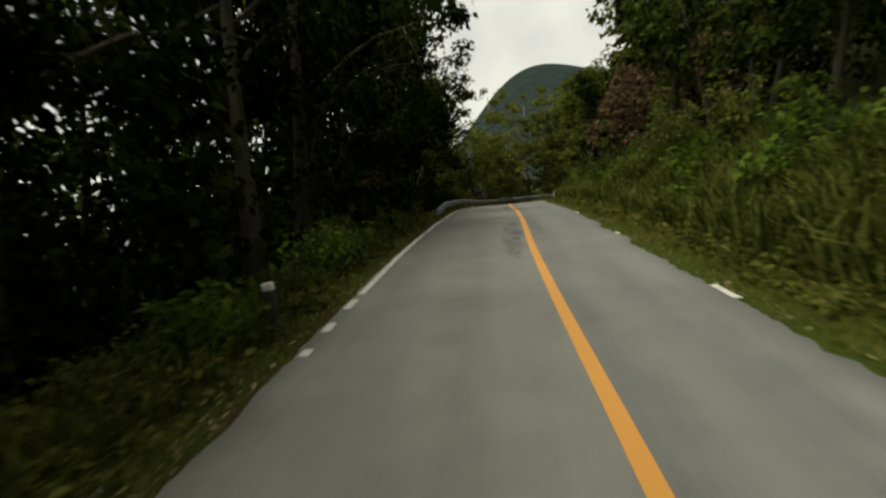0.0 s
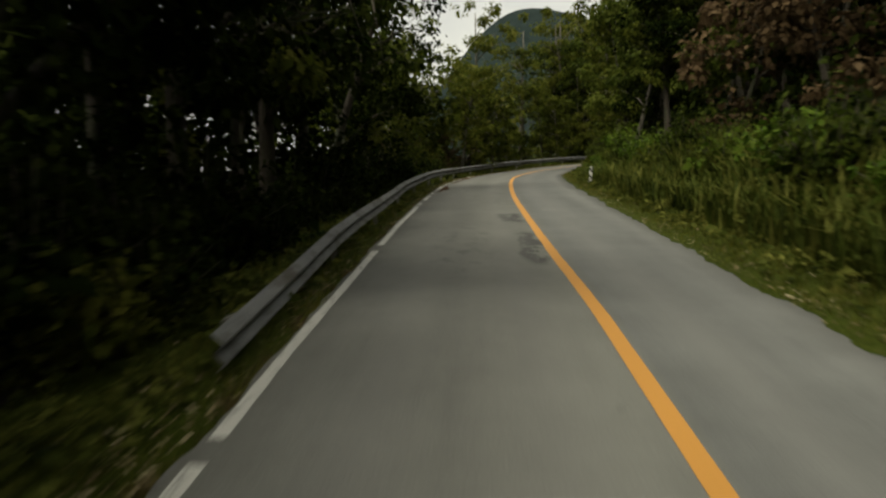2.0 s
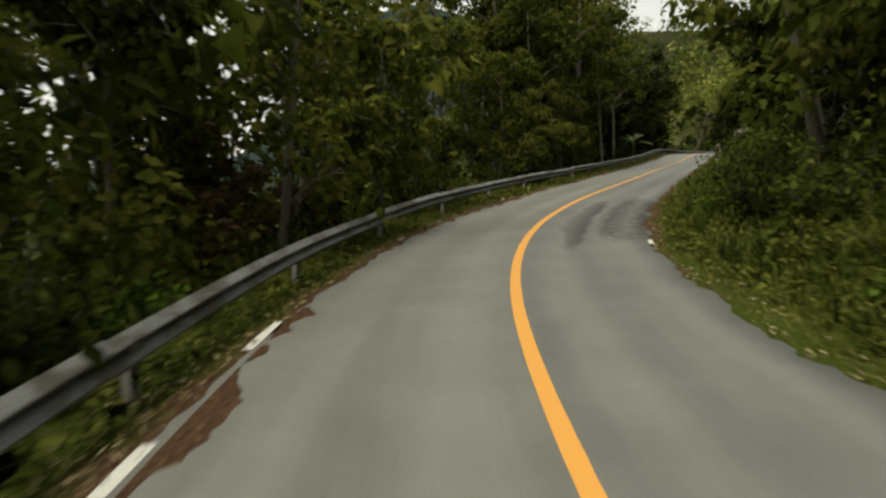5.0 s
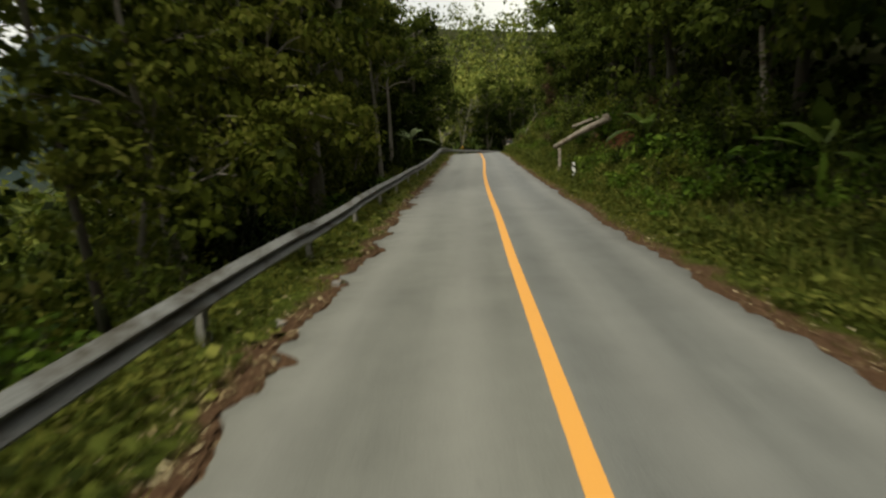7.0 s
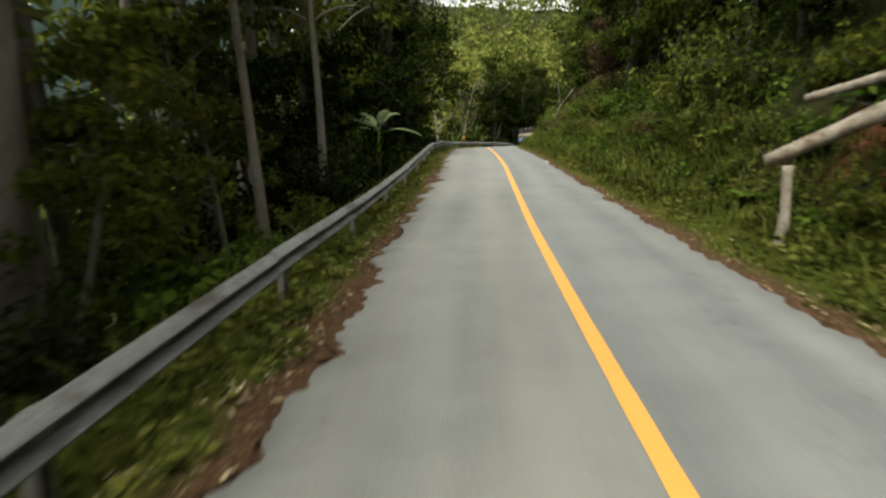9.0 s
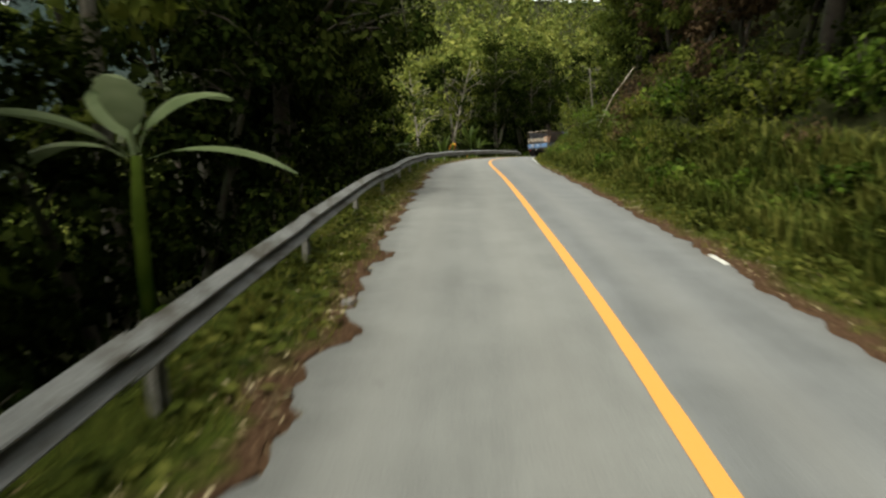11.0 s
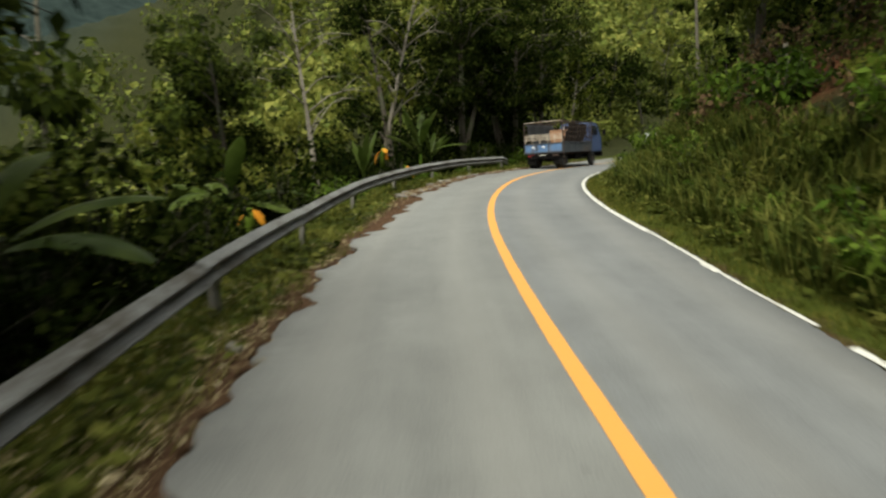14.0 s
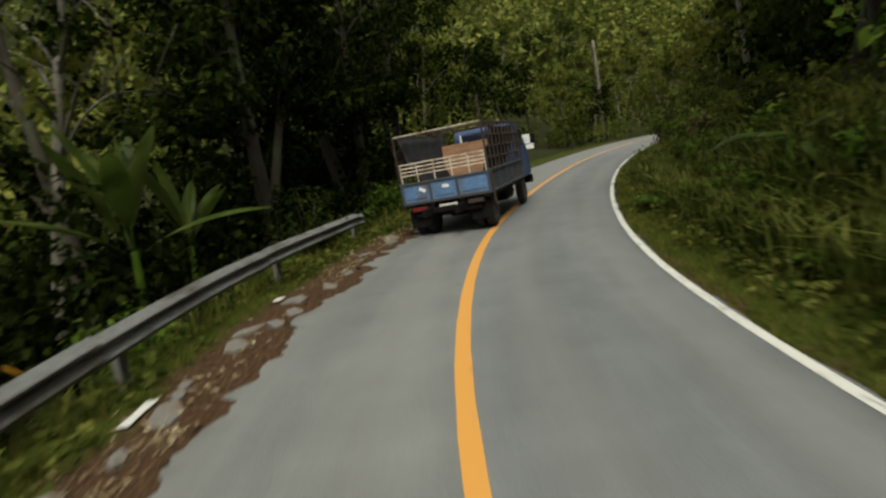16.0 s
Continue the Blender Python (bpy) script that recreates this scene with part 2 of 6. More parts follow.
def earth():
    """Forest floor and bank: leaf mould and moss, with red earth where the cutting is fresh; far off, forest with
    painted haze.
    """
    m, nt, bs = nodes_of("earth")
    geo = nt.nodes.new("ShaderNodeNewGeometry")
    at_ = nt.nodes.new("ShaderNodeAttribute")
    at_.attribute_name = "bare"
    big, fine = noise_node(nt, geo.outputs["Position"], 0.5, 6, 0.65), noise_node(nt, geo.outputs["Position"], 9, 5, 0.7)
    col = ramp(nt, big, [(0.3, (0.012, 0.016, 0.006)), (0.6, (0.026, 0.030, 0.011)), (0.8, (0.034, 0.026, 0.013))])
    col = mix(nt, 0.5, col, ramp(nt, fine, [(0.3, (0.009, 0.009, 0.005)), (0.7, (0.04, 0.042, 0.017))]))
    red = ramp(nt, fine, [(0.3, (0.07, 0.026, 0.013)), (0.7, (0.20, 0.082, 0.042))])
    f = math_node(nt, "MULTIPLY", at_.outputs["Fac"], ramp(nt, noise_node(nt, geo.outputs["Position"], 1.3, 5, 0.7), [(0.42, (0, 0, 0)), (0.54, (1, 1, 1))]))
    col = mix(nt, f, col, red)
    # far land: forest tone with the blue of distance haze mixed into its colour
    far_haze = nt.nodes.new("ShaderNodeAttribute")
    far_haze.attribute_name = "distant"
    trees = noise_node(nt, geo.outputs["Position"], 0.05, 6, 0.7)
    col = mix(nt, far_haze.outputs["Fac"], col, ramp(nt, trees, [(0.3, (0.009, 0.015, 0.014)), (0.7, (0.022, 0.033, 0.030))]))
    nt.links.new(col, bs.inputs["Base Color"])
    bs.inputs["Roughness"].default_value = 1.0
    bs.inputs["Specular IOR Level"].default_value = 0.03
    bump(nt, bs, fine, 0.7, 0.1)
    return m


# stains on the asphalt: from, to along the road, from, to across it, cut, depth
STAINS = [(11.5, 20.0, -0.65, -0.12, 0.46, 0.6), (16, 22.0, 0.1, 0.4, 0.48, 0.5), (27.5, 33.0, -2.2, -0.9, 0.52, 0.4), (28.3, 31.6, -0.6, -0.1, 0.44, 0.75), (32.8, 34.6, -0.75, -0.12, 0.42, 0.8), (36.5, 41.5, -1.0, -0.25, 0.53, 0.4), (59, 68.2, 0.62, 1.2, 0.34, 0.95), (60, 69.0, 1.3, 2.6, 0.42, 0.9), (64.5, 69, -2.7, -1.9, 0.48, 0.7), (121.0, 122.4, -2.6, -1.5, 0.50, 0.6), (86, 96, 0.9, 2.0, 0.56, 0.35)]

M_ASPHALT, M_VERGE, M_EARTH = asphalt(), verge_soil(), earth()
M_YELLOW = line_paint("yellow paint", (0.54, 0.255, 0.045), (0.29, 0.165, 0.06), 0.60)
M_WHITE = line_paint("white paint", (0.51, 0.51, 0.465), (0.15, 0.15, 0.135), 0.52)
M_ZINC = surface("galvanised steel", (0.085, 0.088, 0.086), (0.19, 0.195, 0.19), 2.0, 0.66, 0.0, 30, 0.2, 0.004, (0.055, 0.05, 0.04), (0.4, 1, 3), 0.25)
M_POST = surface("weathered concrete", (0.13, 0.125, 0.11), (0.25, 0.245, 0.22), 6, 0.85, 0, 50, 0.3, 0.004, (0.12, 0.12, 0.09))
M_WHITEPOST = surface("white post paint", (0.55, 0.55, 0.52), (0.78, 0.78, 0.74), 5, 0.7, 0, 50, 0.15, 0.003, (0.25, 0.24, 0.19))
M_BLACKPAINT = surface("black post paint", (0.012, 0.012, 0.012), (0.03, 0.03, 0.03), 5, 0.7, 0, 50, 0.1, 0.003)
M_SLAB = surface("broken asphalt", (0.095, 0.09, 0.082), (0.18, 0.17, 0.155), 5, 0.9, 0, 60, 0.5, 0.006, (0.12, 0.085, 0.055))
M_BARK = surface("grey-brown bark", (0.022, 0.018, 0.013), (0.07, 0.057, 0.043), 1.5, 0.95, 0, 14, 0.9, 0.04, (0.05, 0.06, 0.03), (4, 4, 0.8))
M_PALEBARK = surface("pale bark", (0.09, 0.08, 0.064), (0.21, 0.19, 0.155), 1.2, 0.9, 0, 12, 0.6, 0.03, (0.10, 0.09, 0.06), (3, 3, 0.7))
M_LOG = surface("dry barkless wood", (0.17, 0.14, 0.11), (0.37, 0.33, 0.275), 2.0, 0.85, 0, 20, 0.6, 0.02, (0.12, 0.09, 0.06), (2, 2, 2))
M_LEAF = foliage("tree leaves", (0.0080, 0.0135, 0.0022), (0.0480, 0.0680, 0.0090), (0.1250, 0.1450, 0.0270), thin=0.5)
M_LEAF2 = foliage("yellow-green leaves", (0.016, 0.0236, 0.003), (0.078, 0.0960, 0.0125), (0.170, 0.172, 0.035), thin=0.58)
# near-black: the forest's deep shade is put into this leaf colour
M_LEAFSHADE = foliage("leaves with forest shade", (0.0023, 0.0042, 0.0014), (0.0089, 0.0144, 0.0028), (0.0330, 0.0413, 0.0094), thin=0.2, gloss=0.0)
M_BUSH = foliage("shrub leaves", (0.0094, 0.0187, 0.0023), (0.0484, 0.0897, 0.0086), (0.1248, 0.1755, 0.0250))
M_DRY = foliage("dry creeper leaves", (0.0210, 0.0140, 0.0070), (0.0665, 0.0434, 0.0210), (0.1400, 0.0945, 0.0490))
M_GRASS = foliage("grass", (0.020, 0.026, 0.004), (0.078, 0.090, 0.013), (0.20, 0.185, 0.045), patch=0.6, thin=0.4)
M_WEED = foliage("verge weeds", (0.014, 0.020, 0.003), (0.055, 0.070, 0.011), (0.165, 0.168, 0.038), patch=0.8, thin=0.35)
M_TALL = foliage("tall grass", (0.013, 0.020, 0.004), (0.050, 0.068, 0.011), (0.145, 0.148, 0.034), patch=0.6, thin=0.4)
M_BANANA = foliage("banana leaf", (0.014, 0.024, 0.004), (0.038, 0.060, 0.010), (0.095, 0.125, 0.030), patch=1.0, thin=0.35, rough=0.4)
M_PALELEAF = foliage("pale banana leaf", (0.07, 0.10, 0.04), (0.14, 0.18, 0.085), (0.23, 0.27, 0.15), patch=1.0, thin=0.3, rough=0.45)
M_LITTER = foliage("fallen leaves", (0.06, 0.042, 0.022), (0.20, 0.155, 0.082), (0.50, 0.44, 0.28), patch=1.5, thin=0.1)
M_ORANGE = foliage("yellowed leaf", (0.20, 0.07, 0.008), (0.42, 0.17, 0.015), (0.6, 0.32, 0.04), patch=1.0, thin=0.3)
M_FAR = foliage("far woods", (0.018, 0.028, 0.006), (0.086, 0.110, 0.020), (0.185, 0.19, 0.043), patch=0.12, thin=0.25, spray_size=0.45)


# ---- the line of the road ----
S = np.arange(-70.0, 300.0, 0.5)
SK = np.arange(-10.0, 5.0 * len(HEADING) - 10.0, 5.0)
head = np.radians(np.interp(S, SK, HEADING))
rise = np.tan(np.radians(np.interp(S, SK, SLOPE)))
i0 = int(np.argmin(abs(S)))
CX = np.concatenate([[0], np.cumsum(-np.sin((head[1:] + head[:-1]) / 2) * 0.5)])
CY = np.concatenate([[0], np.cumsum(np.cos((head[1:] + head[:-1]) / 2) * 0.5)])
CZ = np.concatenate([[0], np.cumsum((rise[1:] + rise[:-1]) / 4)])
CX, CY, CZ = CX - CX[i0], CY - CY[i0], CZ - CZ[i0]
TILT = np.tan(np.radians(np.interp(S, SK, BANK)))
SO = np.arange(-10.0, 10.0 * len(RIGHT) - 10.0, 10.0)


def edge_right(s):
    return np.interp(s, SO, RIGHT)


def edge_left(s):
    return np.interp(s, SO, LEFT)


def at(s, off, up=0.0):
    """World places of points given along the road, across it (right is positive) and above its surface."""
    s, off, up = np.broadcast_arrays(np.asarray(s, float), np.asarray(off, float), np.asarray(up, float))
    h = np.interp(s, S, head)
    x = np.interp(s, S, CX) + off * np.cos(h)
    y = np.interp(s, S, CY) + off * np.sin(h)
    z = np.interp(s, S, CZ) - np.interp(s, S, TILT) * np.clip(off, -4, 4) + up
    return np.stack([x, y, z], -1)


def locate(x, y):
    """Along and across the road for world points."""
    s, o = np.zeros(len(x)), np.zeros(len(x))
    for a in range(0, len(x), 4000):
        b = slice(a, a + 4000)
        k = np.argmin((x[b, None] - CX[None]) ** 2 + (y[b, None] - CY[None]) ** 2, axis=1)
        dx, dy = x[b] - CX[k], y[b] - CY[k]
        s[b] = S[k] - np.sin(head[k]) * dx + np.cos(head[k]) * dy
        o[b] = np.cos(head[k]) * dx + np.sin(head[k]) * dy
        far = np.hypot(dx, dy)
        o[b] = np.where(abs(o[b]) < 0.7 * far, np.sign(o[b] + 1e-9) * far, o[b])
    return s, o


def waves(x, y, k, seed):
    r = np.random.RandomState(seed)
    out = 0
    for i in range(6):
        a, f, ph = r.uniform(0, 2 * np.pi), k * r.uniform(0.6, 1.8), r.uniform(0, 6.3)
        out = out + np.sin((x * np.cos(a) + y * np.sin(a)) * f + ph) / 6
    return out


def ground(s, off):
    """Height of the land over the road's surface, along and across."""
    s, off = np.broadcast_arrays(np.asarray(s, float), np.asarray(off, float))
    e = np.where(off > 0, off - edge_right(s), -off - edge_left(s))
    n1, n2 = waves(s, off, 0.8, 1), waves(s, off, 0.25, 2)
    # right: narrow verge, then a bank that climbs into the hill
    steep = np.interp(s, [-20, 10, 30, 50, 66, 82, 90, 96, 112, 125, 132, 140, 150, 170], [0.55, 0.6, 0.5, 0.42, 0.24, 0.26, 0.5, 0.72, 0.7, 0.62, 0.72, 0.75, 0.7, 0.5])
    f = np.clip(e - 1.0, 0, None)
    right = -0.04 + 0.05 * np.clip(e, 0, 1) + steep * np.minimum(f, 9) * np.clip(f / 1.5, 0.35, 1) + 0.38 * np.clip(f - 9, 0, 90) + 0.12 * np.clip(f - 99, 0, None)
    right += np.clip(f, 0, 1) * (0.35 * n1 + 0.6 * n2)
    # left: verge behind the rail, then a drop; beyond the bend the land climbs again
    g = np.clip(e - 1.5, 0, None)
    fall = -0.5 * np.minimum(g, 22) - 0.06 * np.clip(g - 22, 0, 60) + 0.015 * np.clip(g - 82, 0, 400)
    climb = 0.06 * np.minimum(g, 6) + 0.42 * np.clip(g - 6, 0, 120) + 0.1 * np.clip(g - 126, 0, None)
    w = np.clip((s - 150 - 28 * np.clip((-off - 22) / 40, 0, 1)) / 30, 0, 1)
    left = -0.04 - 0.04 * np.clip(e, 0, 1.5) + fall * (1 - w) + climb * w + np.clip(g, 0, 1) * (0.3 * n1 + 0.5 * n2)
    return np.where(e < 0, -0.12, np.where(off > 0, right, left))


def land(x, y, s, off):
    """Absolute height of the land, with the distant mountain."""
    z = np.interp(s, S, CZ) - np.interp(s, S, TILT) * np.clip(off, -4, 4) + ground(s, off)
    d = np.hypot(x - 20, y - 80)
    z = np.where(d > 260, np.minimum(z, 45 + 0 * z), z)
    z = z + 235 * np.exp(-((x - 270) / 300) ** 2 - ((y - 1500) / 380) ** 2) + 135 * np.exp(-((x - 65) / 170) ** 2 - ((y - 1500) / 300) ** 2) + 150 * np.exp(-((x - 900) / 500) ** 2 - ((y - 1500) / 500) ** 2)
    return z + np.clip((d - 250) / 300, 0, 1) * 12 * waves(x, y, 0.012, 5)


def clearing(x, y):
    """A gap in the trees below the road near the start, open to the sky over the valley."""
    u, v = x + 0.9, y - 2.5
    d, e = -0.60 * u + 0.80 * v, 0.80 * u + 0.60 * v
    return (d > 7) & (np.abs(e) < 0.2 + 0.035 * d)


# ---- mesh helpers ----
def mesh_ob(name, verts, faces, material, smooth=False):
    me = bpy.data.meshes.new(name)
    me.from_pydata([tuple(v) for v in verts], [], [tuple(f) for f in faces])
    me.materials.append(material)
    if smooth:
        me.polygons.foreach_set("use_smooth", [True] * len(me.polygons))
    me.update()
    return new(name, me)


def quads(name, V, material):
    """One mesh from many loose quads, V of shape (n, 4, 3)."""
    n = len(V)
    me = bpy.data.meshes.new(name)
    me.vertices.add(4 * n)
    me.vertices.foreach_set("co", np.ascontiguousarray(V, dtype=np.float32).ravel())
    me.loops.add(4 * n)
    me.loops.foreach_set("vertex_index", np.arange(4 * n, dtype=np.int32))
    me.polygons.add(n)
    me.polygons.foreach_set("loop_start", np.arange(0, 4 * n, 4, dtype=np.int32))
    me.update(calc_edges=True)
    me.materials.append(material)
    return me


def tris(name, V, material):
    """One mesh from many loose triangles, V of shape (n, 3, 3)."""
    n = len(V)
    me = bpy.data.meshes.new(name)
    me.vertices.add(3 * n)
    me.vertices.foreach_set("co", np.ascontiguousarray(V, dtype=np.float32).ravel())
    me.loops.add(3 * n)
    me.loops.foreach_set("vertex_index", np.arange(3 * n, dtype=np.int32))
    me.polygons.add(n)
    me.polygons.foreach_set("loop_start", np.arange(0, 3 * n, 3, dtype=np.int32))
    me.update(calc_edges=True)
    me.materials.append(material)
    return me


def strip(name, rows, material, uv=None, smooth=True):
    """A sheet from a grid of points (n, m, 3), with the road's own coordinates (n, m, 2)."""
    n, m = rows.shape[:2]
    i = np.arange(n - 1)[:, None] * m + np.arange(m - 1)[None]
    f = np.stack([i, i + 1, i + m + 1, i + m], -1).reshape(-1, 4)
    ob = mesh_ob(name, rows.reshape(-1, 3), f, material, smooth)
    if uv is not None:
        lay = ob.data.uv_layers.new(name="road")
        lay.data.foreach_set("uv", uv.reshape(-1, 2)[f.reshape(-1)].astype(np.float32).ravel())
    return ob


def part(name, bm, material, parent, label=""):
    me = bpy.data.meshes.new(name)
    bm.to_mesh(me)
    bm.free()
    me.materials.append(material)
    ob = new(name, me)
    ob.parent = parent
    return tagged(ob, label)


def part_mesh(name, me, parent, label=""):
    ob = new(name, me)
    ob.parent = parent
    return tagged(ob, label)


def box(bm, c, size, bevel=0.0, m=None):
    r = bmesh.ops.create_cube(bm, size=1.0)
    vs = r["verts"]
    bmesh.ops.scale(bm, vec=size, verts=vs)
    if bevel:
        es = list({e for v in vs for e in v.link_edges})
        out = bmesh.ops.bevel(bm, geom=es, offset=bevel, segments=1, affect="EDGES")
        vs = list({v for f in out["faces"] for v in f.verts} | {v for v in vs if v.is_valid})
    if m is not None:
        bmesh.ops.transform(bm, matrix=m, verts=vs)
    bmesh.ops.translate(bm, vec=c, verts=vs)
    return vs


def tube_data(path, radii, sides=7, wob=0.0, seed=0):
    """Vertices and faces of a tapered tube along a path, with closed ends."""
    path, n = np.asarray(path, float), len(path)
    d = np.gradient(path, axis=0)
    d /= np.linalg.norm(d, axis=1)[:, None] + 1e-9
    ref = np.where(abs(d[:, 2:3]) > 0.9, [[1.0, 0, 0]], [[0, 0, 1.0]])
    a = np.cross(d, ref)
    a /= np.linalg.norm(a, axis=1)[:, None] + 1e-9
    b = np.cross(d, a)
    r = np.random.RandomState(seed)
    t = np.arange(sides) * 2 * np.pi / sides
    k = np.asarray(radii)[:, None] * (1 + wob * r.uniform(-1, 1, (n, sides)))
    v = path[:, None] + k[..., None] * (np.cos(t)[None, :, None] * a[:, None] + np.sin(t)[None, :, None] * b[:, None])
    f = []
    for i in range(n - 1):
        for j in range(sides):
            j2 = (j + 1) % sides
            f.append((i * sides + j, i * sides + j2, (i + 1) * sides + j2, (i + 1) * sides + j))
    f.append(tuple(range(sides))[::-1])
    f.append(tuple((n - 1) * sides + j for j in range(sides)))
    return v.reshape(-1, 3), f


def join_tubes(name, tubes, material):
    V, F, k = [], [], 0
    for v, f in tubes:
        V += [tuple(p) for p in v]
        F += [tuple(i + k for i in q) for q in f]
        k = len(V)
    me = bpy.data.meshes.new(name)
    me.from_pydata(V, [], F)
    me.polygons.foreach_set("use_smooth", [True] * len(me.polygons))
    me.materials.append(material)
    me.update()
    return me


def tube(bm, path, radii, sides=8):
    v, f = tube_data(path, radii if hasattr(radii, "__len__") else [radii] * len(path), sides)
    vs = [bm.verts.new(p) for p in v]
    for q in f:
        bm.faces.new([vs[i] for i in q])
    return vs


def unit(a):
    return a / (np.linalg.norm(a, axis=-1, keepdims=True) + 1e-9)


def leaves(r, base, out, length, width, droop=0.3, flat=0.6, face=None):
    """Folded leaves from base points, growing along out; arrays of n."""
    n = len(base)
    d = unit(out)
    up = unit(r.normal(0, 1, (n, 3)) * (1 - flat) + np.array([0, 0, 1.0]) * flat + 1e-6)
    if face is not None:
        up = unit(up * 0.6 + face)
    w = unit(np.cross(d, up))
    nn = np.cross(w, d)
    L, Wd = np.asarray(length).reshape(-1, 1), np.asarray(width).reshape(-1, 1)
    mid = base + d * L * 0.45
    tip = base + d * L + np.array([0, 0, -1.0]) * L * droop
    return np.stack([base, mid + w * Wd - nn * Wd * 0.25, tip, mid - w * Wd - nn * Wd * 0.25], 1)


# ---- ground, road, verges ----
def build_land():
    near_x = np.arange(-45, 150.1, 1.15)
    near_y = np.arange(-40, 215.1, 1.15)
    grow = np.cumsum(1.4 * 1.15 ** np.arange(42))
    xs = np.concatenate([near_x[0] - grow[::-1], near_x, near_x[-1] + grow])
    ys = np.concatenate([near_y[0] - grow[::-1], near_y, near_y[-1] + grow])
    gx, gy = np.meshgrid(xs, ys)
    x, y = gx.ravel(), gy.ravel()
    s, o = locate(x, y)
    z = land(x, y, s, o)
    e = np.where(o > 0, o - edge_right(s), -o - edge_left(s))
    z = z - np.where(e < 1.0, 0.16, np.where(e < 1.8, 0.10, 0.0))
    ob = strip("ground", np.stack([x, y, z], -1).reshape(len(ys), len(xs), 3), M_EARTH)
    bare = np.zeros(len(x))
    for s0, ds, o0, do in BARE:
        bare = np.maximum(bare, np.clip(1.6 - ((s - s0) / ds) ** 2 - ((o - o0) / do) ** 2, 0, 1))
    a = ob.data.attributes.new("bare", "FLOAT", "POINT")
    a.data.foreach_set("value", bare.astype(np.float32))
    # mask by distance for the painted haze tint
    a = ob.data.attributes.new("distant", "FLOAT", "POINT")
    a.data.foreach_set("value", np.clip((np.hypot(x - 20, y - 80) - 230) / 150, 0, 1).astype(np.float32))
    return tagged(ob, "mossy forest floor and cut bank with patches of red earth", "ground", kind="structure")


# fresh red earth in the bank: along, half-length, across, half-width
BARE = [(94.6, 2.4, 5.9, 1.5), (131.5, 2.2, 5.8, 1.6), (136.5, 2.5, 6.0, 1.5), (147, 4, 6.4, 2.0)]
build_land()


def ragged(s, seed, amp):
    return amp * (0.55 * waves(s, 0 * s, 2.2, seed) + 0.8 * waves(s, 0 * s, 7.0, seed + 1) + 0.5 * waves(s, 0 * s, 17.0, seed + 2))


def left_rim(s):
    worn = np.interp(s, [50, 66, 170, 190], [0.05, 0.22, 0.24, 0.1])
    return edge_left(s) + ragged(s, 11, 1.0) * worn


def right_rim(s):
    worn = np.interp(s, [-10, 60, 130, 140], [0.14, 0.16, 0.16, 0.04])
    return edge_right(s) + np.interp(s, [0, 28, 36, 52, 60, 134, 138], [-0.05, -0.02, 0.05, 0.08, 0.0, -0.06, 0.07]) + ragged(s, 21, 1.0) * worn


def build_road():
    s = np.concatenate([np.arange(-60, 0, 1.0), np.arange(0, 175, 0.12), np.arange(175, 260, 1.0)])
    a, b = -left_rim(s), right_rim(s)
    k = np.linspace(0, 1, 13)[None]
    o = a[:, None] * (1 - k) + b[:, None] * k
    camber = -0.010 * (np.abs(o) / 2.5) ** 2
    p = at(s[:, None] + 0 * o, o, camber)
    lo, hi = at(s, a - 0.03, -0.11)[:, None], at(s, b + 0.03, -0.11)[:, None]
    rows = np.concatenate([lo, p, hi], 1)
    uv = np.stack([s[:, None] + 0 * o, o], -1)
    uv = np.concatenate([uv[:, :1], uv, uv[:, -1:]], 1)
    road = strip("road", rows, M_ASPHALT, uv)
    return tagged(road, "old grey asphalt road with broken edges", "road", kind="structure")


build_road()


def paint_line(name, s0, s1, off, width, material, label, jag=0.0):
    s = np.arange(s0, s1 + 0.01, 0.25 if s1 - s0 > 3 else 0.08)
    o = off(s) if callable(off) else off + 0 * s
    w = width / 2 * (1 + jag * waves(s, 0 * s, 9.0, int(s0 * 7) % 97))
    k = np.array([-1, 1.0])[None]
    oo = o[:, None] + k * w[:, None]
    p = at(s[:, None] + 0 * oo, oo, 0.005 - 0.010 * (np.abs(oo) / 2.5) ** 2)
    ob = strip(name, p, material, np.stack([s[:, None] + 0 * oo, oo], -1))
    return tagged(ob, label, "road marking", kind="structure")


paint_line("centre_line", -55, 250, lambda s: 0.015 * waves(s, 0 * s, 0.5, 3) + np.interp(s, [26, 29, 34, 46, 52], [0, -0.06, -0.06, -0.035, 0]), 0.15, M_YELLOW, "solid yellow centre line, slightly worn", 0.06)
left_dashes = [(-30, 1.2), (6.3, 6.6), (7.2, 7.6), (8.3, 8.9), (9.2, 17.0), (17.3, 22.4), (22.8, 23.2), (23.5, 29.7), (30.0, 36.6), (37.0, 37.6), (38.45, 39.6), (39.9, 40.25), (41.0, 41.3), (42.75, 43.2), (43.45, 44.55), (44.75, 45.1), (46.0, 46.4), (47.0, 47.5), (49.2, 49.9), (51.5, 52.2), (54.0, 55.0), (68.6, 69.1), (151.9, 152.4), (155.4, 155.7)]
for a, b in left_dashes:
    paint_line("edge_line", a, b, lambda s: -2.85 + 0.02 * waves(s, 0 * s, 1.2, 8), 0.11, M_WHITE, "worn white edge line, partly buried by the verge", 0.2)
for a, b in [(3.6, 4.3), (7.8, 8.6), (14.6, 15.0), (21.9, 22.8), (60.0, 60.5), (112.8, 113.4), (134.6, 135.1), (137.6, 138.1)]:
    paint_line("edge_line", a, b, lambda s: edge_right(s) + 0.0, 0.10, M_WHITE, "scrap of white edge line at the broken asphalt edge", 0.3)
